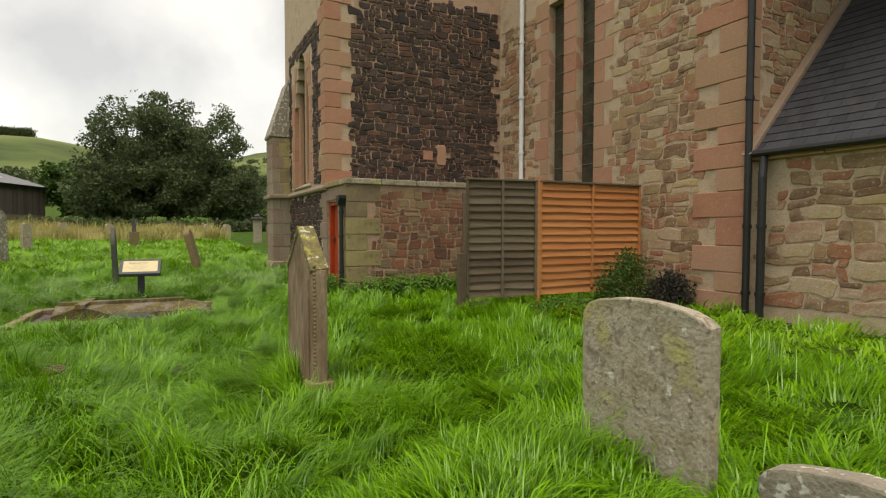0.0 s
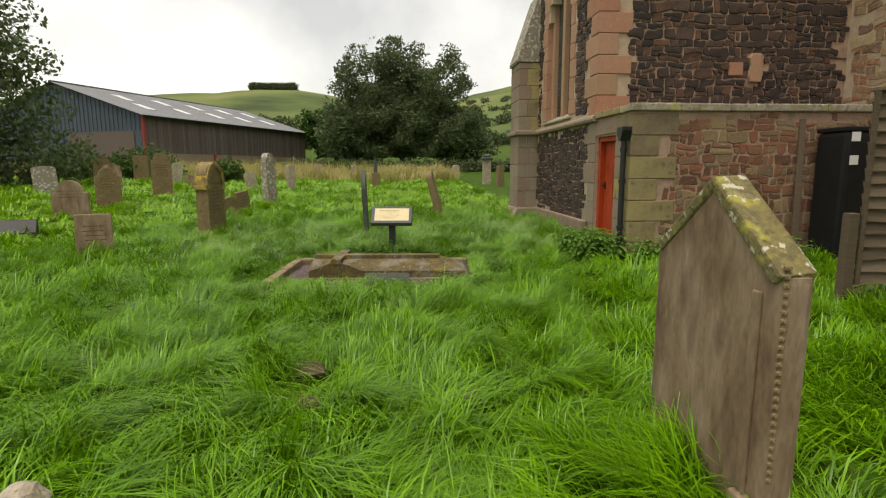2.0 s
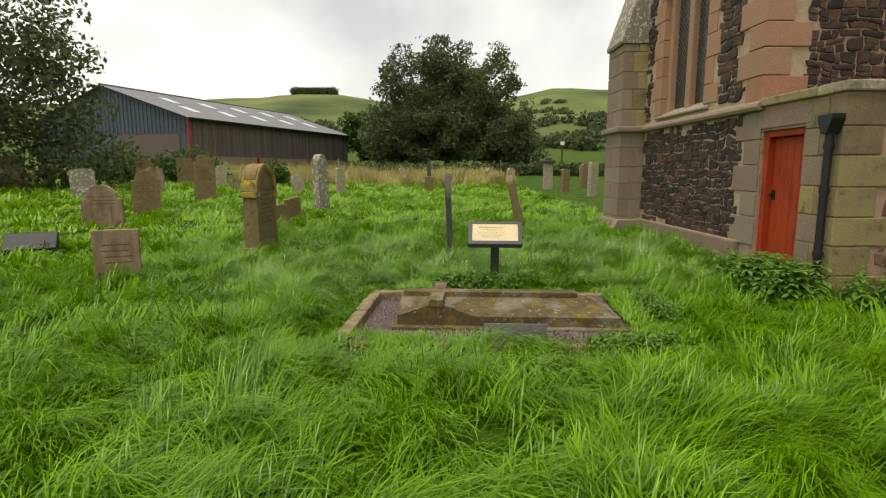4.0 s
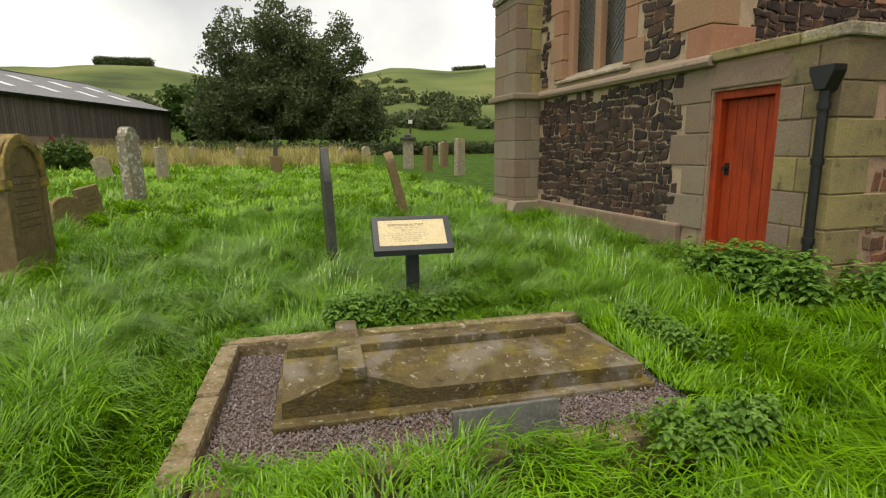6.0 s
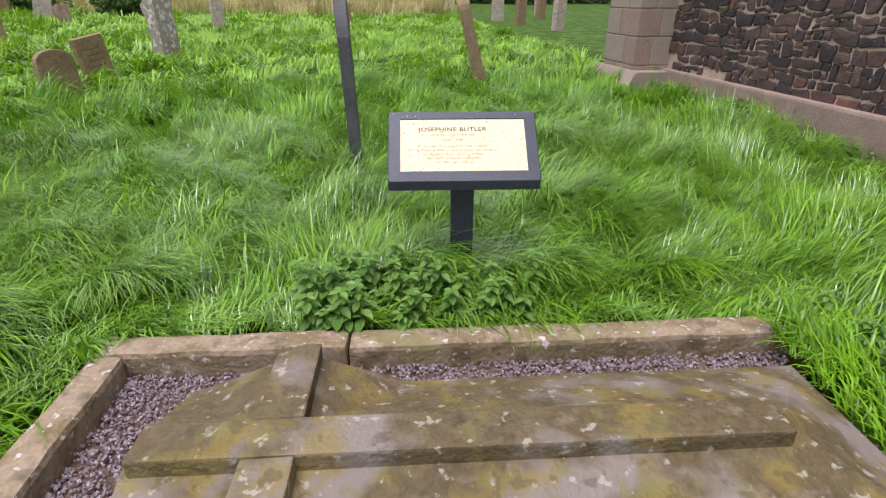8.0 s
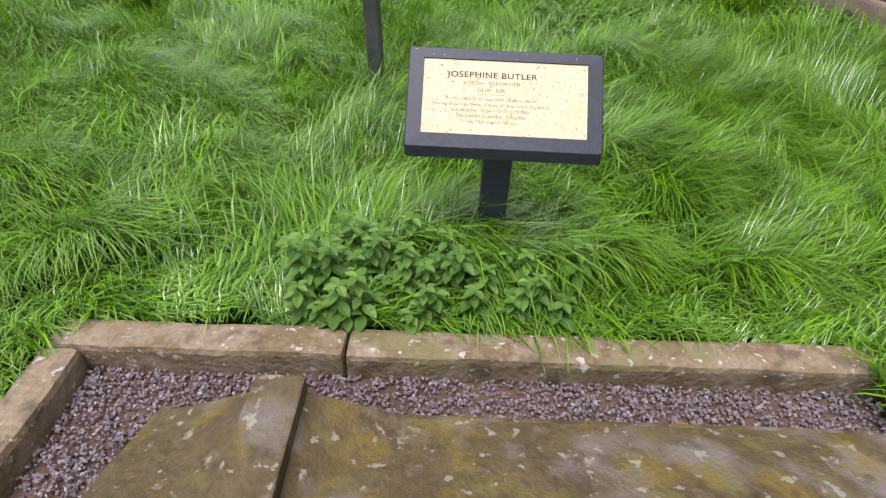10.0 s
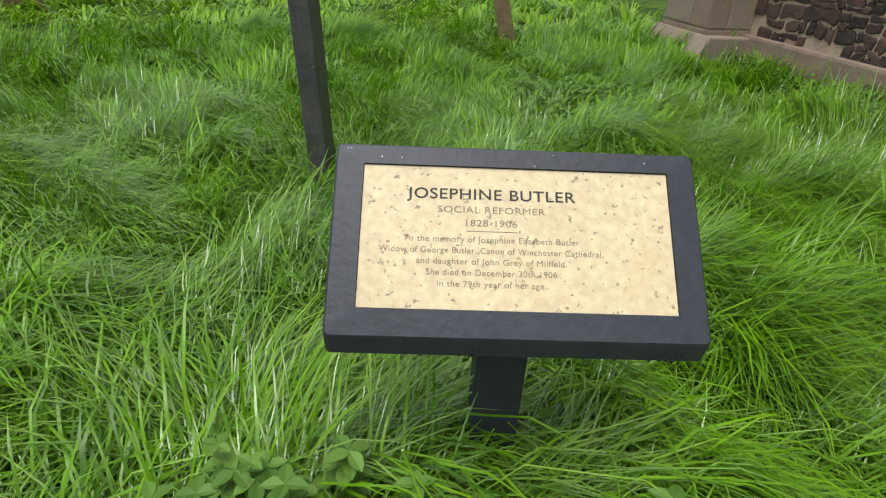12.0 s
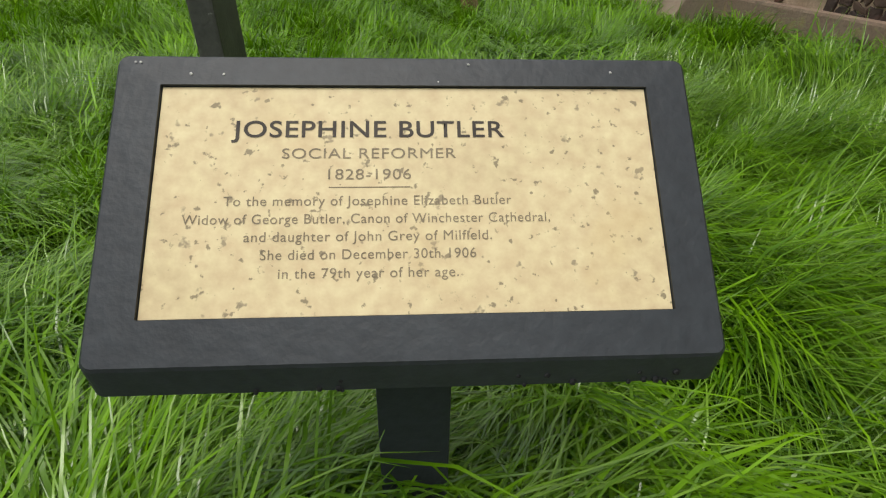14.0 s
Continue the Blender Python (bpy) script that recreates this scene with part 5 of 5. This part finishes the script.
def build_trees():
    # the great tree at the churchyard's edge
    lob = [((-3.5, 0, 4.2), (3.8, 3, 3.2)), ((2.5, 0, 4.0), (4.4, 3, 3.2)), ((0, 0, 6.4), (3.6, 3, 2.6)), ((6.4, 0, 3.0), (3.0, 3, 2.9)), ((-6.2, 0, 3.0), (2.8, 3, 2.7)), ((8.6, 0.5, 1.9), (2.0, 2.4, 1.9))]
    t = tree("broadleaf_tree", "large dark green broadleaf tree beyond the graves", 0.0, 63.0, 4.5, [(c, r) for c, r in lob], 16000, 0.20, 21)
    ob = new("foliage", quads_mesh("foliage", ragged_crown(72000, 0.14, 26, (0.4, 0, 5.9), (10.0, 5.8, 8.7), 1.0), M["tree_leaf"]))
    ob.parent = t
    tree("broadleaf_tree", "smaller green tree beside the barn", -9.5, 82, 3.0, [((0, 0, 4.0), (4.2, 3, 3.4)), ((3.4, 0, 3.2), (3.4, 3, 2.8)), ((-2.5, 0, 5.6), (2.6, 2, 1.8))], 7000, 0.34, 22, "bush_leaf")
    tree("broadleaf_tree", "dark tree beside the barn end", -6.0, 74, 3.0, [((0, 0, 4.4), (3.0, 3, 3.6)), ((1.4, 0, 6.6), (2.0, 2, 1.8))], 5000, 0.32, 29)
    # the nearer tree whose boughs hang in from the west
    tree("broadleaf_tree", "leafy tree overhanging the churchyard's west side", -19.6, 26.5, 3.6, [((0, 0, 4.4), (3.4, 3, 2.4)), ((2.8, 0.2, 3.6), (2.2, 2, 1.5)), ((1.5, 0, 6.6), (2.6, 2.4, 1.8)), ((-2, 0, 6.5), (3, 3, 2.4)), ((3.6, 0.2, 5.3), (1.4, 1.4, 0.8)), ((0.4, 1, 1.5), (3.4, 2.2, 1.7)), ((3.0, 2, 1.3), (2.2, 1.6, 1.3)), ((-3, 1, 2), (3, 2.2, 2.2))], 17000, 0.12, 23)
    for x, y, w, h, n in ((-15.0, 34.5, 2.2, 1.5, 5000), (-10.2, 34.0, 1.1, 1.05, 2600), (-18.5, 34.0, 2.0, 1.6, 4000), (-5.0, 48.0, 1.0, 0.9, 1800)):
        b = thing("bush", "rounded green bush before the barn", "bush", (x, y, lie(x, y)))
        ob = new("foliage", quads_mesh("foliage", leaf_cloud([((0, 0, h * 0.55), (w * 0.8, w * 0.7, h * 0.7)), ((w * 0.4, 0, h * 0.4), (w * 0.6, w * 0.6, h * 0.5)), ((-w * 0.45, 0, h * 0.35), (w * 0.6, w * 0.6, h * 0.45))], n, 0.09, int(-x * 7), 0.3), M["bush_leaf"]))
        ob.parent = b
        part("stem", tube(bmesh.new(), [(0, 0, -0.2), (0, 0, h * 0.6)], 0.05), M["bark"], b)
    # clipped hedge along the far side
    lobes = [((-10.0 + k * 1.25, 52 + 0.5 * math.sin(k), lie(-10 + k * 1.25, 52) + 0.45), (0.9, 0.6, 0.65)) for k in range(28)]
    tagged(new("hedge", quads_mesh("hedge", leaf_cloud(lobes, 26000, 0.11, 31, 0.3), M["tree_leaf"])), "long dark clipped hedge before the fields", "hedge", kind="stuff")
    # bushes by the fence
    for x, y, w, h, mat, label, n in ((7.12, 6.75, 0.62, 0.95, "bush_leaf", "green shrub growing against the fence", 4200), (7.75, 6.35, 0.55, 0.6, "dead_leaf", "dull purple-brown shrub at the wall foot", 4200)):
        b = thing("shrub", label, "bush", (x, y, lie(x, y)))
        ob = new("foliage", quads_mesh("foliage", leaf_cloud([((0, 0, h * 0.45), (w * 0.8, w * 0.7, h * 0.5)), ((0.1, 0, h * 0.8), (w * 0.45, w * 0.4, h * 0.35)), ((-w * 0.5, 0, h * 0.3), (w * 0.5, w * 0.5, h * 0.35))], n, 0.028, int(x * 9), 0.3), M[mat]))
        ob.parent = b
        part("stem", tube(bmesh.new(), [(0, 0, -0.1), (0, 0, h * 0.6)], 0.02), M["bark"], b)
    # far woods: a crest plantation, hedgerows and scrub on the hill
    lobes = []
    for k in range(34):
        a = radians(-14.4 + k * 4.2 / 33)
        x, y = 600 * math.sin(a) - 1.6, 600 * math.cos(a) + 5.8
        lobes.append(((x, y, lie(x, y) + 3.5), (3.5, 3.5, 4.2)))
    for k in range(16):
        a = radians(18.6 + k * 3.0 / 15)
        x, y = 600 * math.sin(a) - 1.6, 600 * math.cos(a) + 5.8
        lobes.append(((x, y, lie(x, y) + 2), (3.5, 3.5, 3.2)))
    for k in range(100):
        a = radians(rng.uniform(-26, 32))
        q = rng.choice((130, 150, 175, 190)) + rng.uniform(-8, 8)
        x, y = q * math.sin(a) - 1.6, q * math.cos(a) + 5.8
        s = rng.uniform(1.4, 2.8)
        lobes.append(((x, y, lie(x, y) + s * 0.6), (s * 1.5, s * 1.5, s)))
    for k in range(60):
        a, q = radians(rng.uniform(6, 30)), rng.uniform(300, 430)
        x, y = q * math.sin(a) - 1.6, q * math.cos(a) + 5.8
        if noise.noise((x * 0.012, y * 0.012, 0)) > 0.05:
            lobes.append(((x, y, lie(x, y) + 0.6), (3.6, 3, 1.5)))
    tagged(new("far_woods", quads_mesh("far_woods", leaf_cloud(lobes, 42000, 0.7, 33, 0.4), M["tree_leaf"])), "dark plantations and hedgerows on the hills", "woods", kind="stuff")
    # poles by the road
    p = thing("utility_pole", "wooden pole beyond the churchyard", "pole", (16.5, 80, lie(16.5, 80)))
    part("pole", tube(bmesh.new(), [(0, 0, -0.5), (0, 0, 4.6)], 0.12), M["bark"], p)
    part("lamp_box", bx((-0.25, -0.2, 3.0), (0.25, 0.2, 3.5), 0.03), M["label"], p, "pale box on the pole")


# ---- grass ----
WALKED = [(-0.0, -0.1), (-0.35, 1.0), (-0.37, 2.5), (-0.7, 3.3), (-1.5, 5.6), (-1.6, 7.1), (-1.2, 8.3), (-0.7, 10.0), (-0.4, 11.2)]


def walked_distance(x, y):
    d = np.full(x.shape, 1e9)
    for (ax, ay), (bx_, by_) in zip(WALKED, WALKED[1:]):
        ux, uy = bx_ - ax, by_ - ay
        t = np.clip(((x - ax) * ux + (y - ay) * uy) / (ux * ux + uy * uy), 0, 1)
        d = np.minimum(d, np.hypot(x - ax - t * ux, y - ay - t * uy))
    return d


def field(x, y, s, seed):
    """A smooth random field, from a few waves."""
    g = np.random.default_rng(seed)
    v = np.zeros(x.shape)
    for k in range(7):
        a, p, q = g.uniform(0, math.tau), g.uniform(0, math.tau), s * g.uniform(0.5, 2.2)
        v += np.sin((x * math.cos(a) + y * math.sin(a)) * q + p + 1.5 * np.sin((x * math.sin(a) - y * math.cos(a)) * q * 0.7 + p))
    return v / 3.0


def blades(name, label, n, x0, x1, y0, y1, near, far, length, width, mat, seed, droop=1.0, mound=0.075, tuft=0.11, joints=3):
    """Grass in tufts: the blades of a tuft rise close together and lie over one way, with hollows left between the tufts."""
    g = np.random.default_rng(seed)
    m = max(1, int(n / 44))
    tx, ty = g.uniform(x0, x1, m), g.uniform(y0, y1, m)
    pick = g.integers(0, m, n)
    loose = g.random(n) < 0.14
    x = np.where(loose, g.uniform(x0, x1, n), tx[pick] + g.normal(0, tuft, n))
    y = np.where(loose, g.uniform(y0, y1, n), ty[pick] + g.normal(0, tuft, n))
    d = walked_distance(x, y)
    keep = (d >= near) & (d < far) & (x > x0) & (x < x1) & (y > y0) & (y < y1)
    p = np.array(PLOT_IN)
    u, v = p[0, 0] * x + p[0, 1] * y + p[0, 3], p[1, 0] * x + p[1, 1] * y + p[1, 3]
    keep &= ~((u > 0.0) & (u < 2.78) & (v < 0.015) & (v > -1.74))
    keep &= ~((x > WX - 0.06) & (y > BY - 0.03)) & ~((x > NX - 0.04)) & ~((x > 2.75) & (y > 16.5) & (y < 17.7))
    for ax, ay, ar in MOLEHILLS:
        keep &= np.hypot(x - ax, y - ay) > ar * 1.25
    # the tufts beside the kerb stay short
    trim = np.where((u > -0.35) & (u < 3.3) & (v > -2.5) & (v < 0.35), 0.46, 1.0)[keep]
    x, y, pick, loose = x[keep], y[keep], pick[keep], loose[keep]
    k = len(x)
    z = np.array([lie(a, b) for a, b in zip(x.tolist(), y.tolist())]) - 0.02
    clump = field(x, y, 2.6, 3)
    way = g.normal(0, 0.75, m)[pick]
    tall = np.clip(g.normal(1.0, 0.22, m), 0.5, 1.6)[pick]
    lodged = g.normal(0, 0.30, m)[pick]
    turn = 2.0 * field(x, y, 1.3, 4) + np.where(loose, g.normal(0, 1.2, k), way + g.normal(0, 0.24, k))
    L = length * trim * g.uniform(0.6, 1.25, k) * np.where(loose, 0.8, tall) * (1.0 + 0.18 * clump)
    z = z + mound * trim * np.clip(field(x, y, 5.0, 12) + 0.6 * (tall - 1), -1, 1.6)
    bend = np.clip(g.normal(1.48, 0.24, k) * droop + lodged + 0.15 * clump, 0.12, 2.1)
    w = width * g.uniform(0.65, 1.3, k)
    dx, dy = np.cos(turn), np.sin(turn)
    sx, sy = -dy * w, dx * w

    def step(px, py, pz, a, q):
        return px + dx * np.sin(a) * q, py + dy * np.sin(a) * q, pz + np.cos(a) * q
    if joints == 3:
        m1 = step(x, y, z, bend * 0.42, L * 0.40)
        m2 = step(*m1, np.minimum(bend * 1.0, 1.62), L * 0.33)
        m3 = step(*m2, np.minimum(bend * 1.5, 2.0), L * 0.27)
        rows_ = (((x, y, z), -1), ((x, y, z), 1), (m1, -0.9), (m1, 0.9), (m2, -0.65), (m2, 0.65), (m3, 0))
        faces = ((0, 1, 3, 2), (2, 3, 5, 4), (4, 5, 6))
    else:
        m1 = step(x, y, z, bend * 0.5, L * 0.52)
        m2 = step(*m1, np.minimum(bend * 1.25, 1.85), L * 0.48)
        rows_ = (((x, y, z), -1), ((x, y, z), 1), (m1, -0.85), (m1, 0.85), (m2, 0))
        faces = ((0, 1, 3, 2), (2, 3, 4))
    nv = len(rows_)
    P = np.empty((k, nv, 3))
    for i, (q, t) in enumerate(rows_):
        P[:, i, 0], P[:, i, 1], P[:, i, 2] = q[0] + sx * t * 0.5, q[1] + sy * t * 0.5, q[2]
    base = (np.arange(k) * nv)[:, None]
    flat = np.array([c for f in faces for c in f])
    nl = len(flat)
    begin = np.cumsum([0] + [len(f) for f in faces[:-1]])
    me = bpy.data.meshes.new(name)
    me.vertices.add(k * nv)
    me.vertices.foreach_set("co", P.astype(np.float32).ravel())
    me.loops.add(k * nl)
    me.loops.foreach_set("vertex_index", (base + flat).astype(np.int32).ravel())
    me.polygons.add(k * len(faces))
    me.polygons.foreach_set("loop_start", ((np.arange(k) * nl)[:, None] + begin).astype(np.int32).ravel())
    me.update(calc_edges=True)
    me.materials.append(M[mat])
    return tagged(new(name, me), label, "grass", kind="stuff")


def build_grass():
    blades("grass", "long wet green grass lying in swathes", 500000, -5.5, 5.5, -3.0, 15.0, 0.0, 2.6, 0.33, 0.0078, "grass", 41, tuft=0.085)
    blades("grass", "fine wet grass lying flat round the sign", 170000, -4.2, 3.2, 10.9, 14.6, 0.0, 5.0, 0.31, 0.0051, "grass_wet_sheen", 48, 1.08, tuft=0.06)
    blades("grass", "long green grass between the graves", 470000, -9, 9, -4.0, 19.0, 2.6, 6.5, 0.32, 0.0105, "grass", 42, tuft=0.10, joints=2)
    blades("grass", "green grass further across the churchyard", 400000, -22, 12, -6.0, 30.0, 6.5, 16, 0.27, 0.026, "grass_far", 43, tuft=0.13, joints=2)
    blades("grass", "short green grass towards the long meadow", 190000, -34, 24, 10.0, 42.0, 16, 32, 0.30, 0.05, "grass_far", 44, 0.95, tuft=0.28, joints=2)
    blades("dead_grass", "patch of dead brown grass by the fence", 900, 5.0, 6.6, 6.55, 7.0, 0.0, 60, 0.14, 0.008, "dead_straw", 47, 1.2)
    blades("dry_grass", "tall straw-coloured meadow grass beyond the graves", 90000, -32, 26, 35.0, 52.0, 22, 60, 0.92, 0.03, "dry_grass", 45, 0.55, tuft=0.5, joints=2)


def nettles(name, label, spots, seed, h=0.26, leaf=0.05):
    r = random.Random(seed)
    pts, faces = [], []
    shape = [(0, 0), (0.30, 0.33), (0.55, 0.36), (0.80, 0.22), (1.0, 0.0), (0.80, -0.22), (0.55, -0.36), (0.30, -0.33)]
    for x, y, z in spots:
        hh = h * r.uniform(0.35, 1.25)
        lean_x, lean_y = r.uniform(-0.2, 0.2), r.uniform(-0.2, 0.2)
        turn = r.uniform(0, 3)
        b = len(pts)
        pts += [(x - 0.003, y, z - 0.05), (x + 0.003, y, z - 0.05), (x + lean_x * hh, y + lean_y * hh, z + hh)]
        faces.append((b, b + 1, b + 2))
        levels = 5
        for k in range(levels):
            f = 0.30 + 0.70 * k / (levels - 1)
            s = leaf * (1.5 - 0.85 * f) * r.uniform(0.8, 1.3)
            for q in range(4 if k > 2 else 3):
                a = turn + k * 0.9 + q * math.tau / (4 if k > 2 else 3) + r.uniform(-0.25, 0.25)
                drop = r.uniform(0.05, 0.45) if k < levels - 1 else r.uniform(-0.35, 0.15)
                m = Matrix.Translation((x + lean_x * hh * f, y + lean_y * hh * f, z + hh * f)) @ Matrix.Rotation(a, 4, "Z") @ Matrix.Rotation(drop, 4, "Y")
                b = len(pts)
                for px, py in shape:
                    pts.append(tuple(m @ Vector((px * s * 1.5, py * s * 1.25, abs(py) * s * 0.45 - px * px * s * 0.25))))
                faces += [(b, b + 1, b + 2, b + 3, b + 4), (b, b + 4, b + 5, b + 6, b + 7)]
    return tagged(new(name, sheet(name, pts, faces, M["nettle"])), label, "nettles", kind="stuff")


def build_nettles():
    r = random.Random(5)

    def patch(cx, cy, rx, ry, n):
        out = []
        while len(out) < n:
            a, b = r.gauss(0, 0.5), r.gauss(0, 0.5)
            if a * a + b * b < 1:
                x, y = cx + a * rx, cy + b * ry
                if not in_plot(x, y, 0.0) and not (x > WX - 0.1 and y > BY - 0.1):
                    out.append((x, y, lie(x, y)))
        return out
    nettles("nettles", "bright green nettles growing over the kerb by the sign", patch(-0.86, 11.34, 0.46, 0.26, 84) + patch(-0.36, 11.22, 0.20, 0.10, 9), 1, 0.21, 0.044)
    nettles("nettles", "nettles at the grave's foot", patch(1.10, 10.3, 0.22, 0.8, 60) + patch(0.35, 9.0, 0.5, 0.2, 45), 2, 0.14, 0.034)
    nettles("nettles", "deep green nettles by the red door", patch(2.75, 11.0, 0.55, 0.8, 330), 3, 0.38, 0.06)
    nettles("nettles", "nettles along the boiler house foot", patch(4.6, 10.2, 1.5, 0.6, 420), 4, 0.36, 0.06)
    nettles("nettles", "weeds at the chancel foot", patch(2.9, 14.2, 0.35, 2.2, 160) + patch(0.9, 14.6, 0.7, 0.5, 90), 5, 0.18, 0.045)
    nettles("nettles", "weeds along the fence foot", patch(6.4, 7.0, 1.6, 0.4, 200), 6, 0.22, 0.045)


def build_molehills():
    for x, y, r_ in MOLEHILLS:
        bm = bmesh.new()
        bmesh.ops.create_icosphere(bm, subdivisions=3, radius=r_)
        for v in bm.verts:
            v.co.z *= 0.45
        m = solid("soil_clod", roughen(roughen(bm, r_ * 0.35, 9, x), r_ * 0.15, 30), M["soil"], "small brown clod of bare soil in the grass", "soil", "soil clods")
        m.location = (x, y, lie(x, y) + 0.06)


MOLEHILLS = [(-1.02, 6.15, 0.10), (-0.95, 5.62, 0.07), (0.05, 5.55, 0.09)]
build_ground()
build_molehills()
build_trees()
build_barn()
build_headstones()
build_grave()
build_sign()
build_door()
build_pipes()
build_fence()
build_nettles()
build_grass()
build_church()
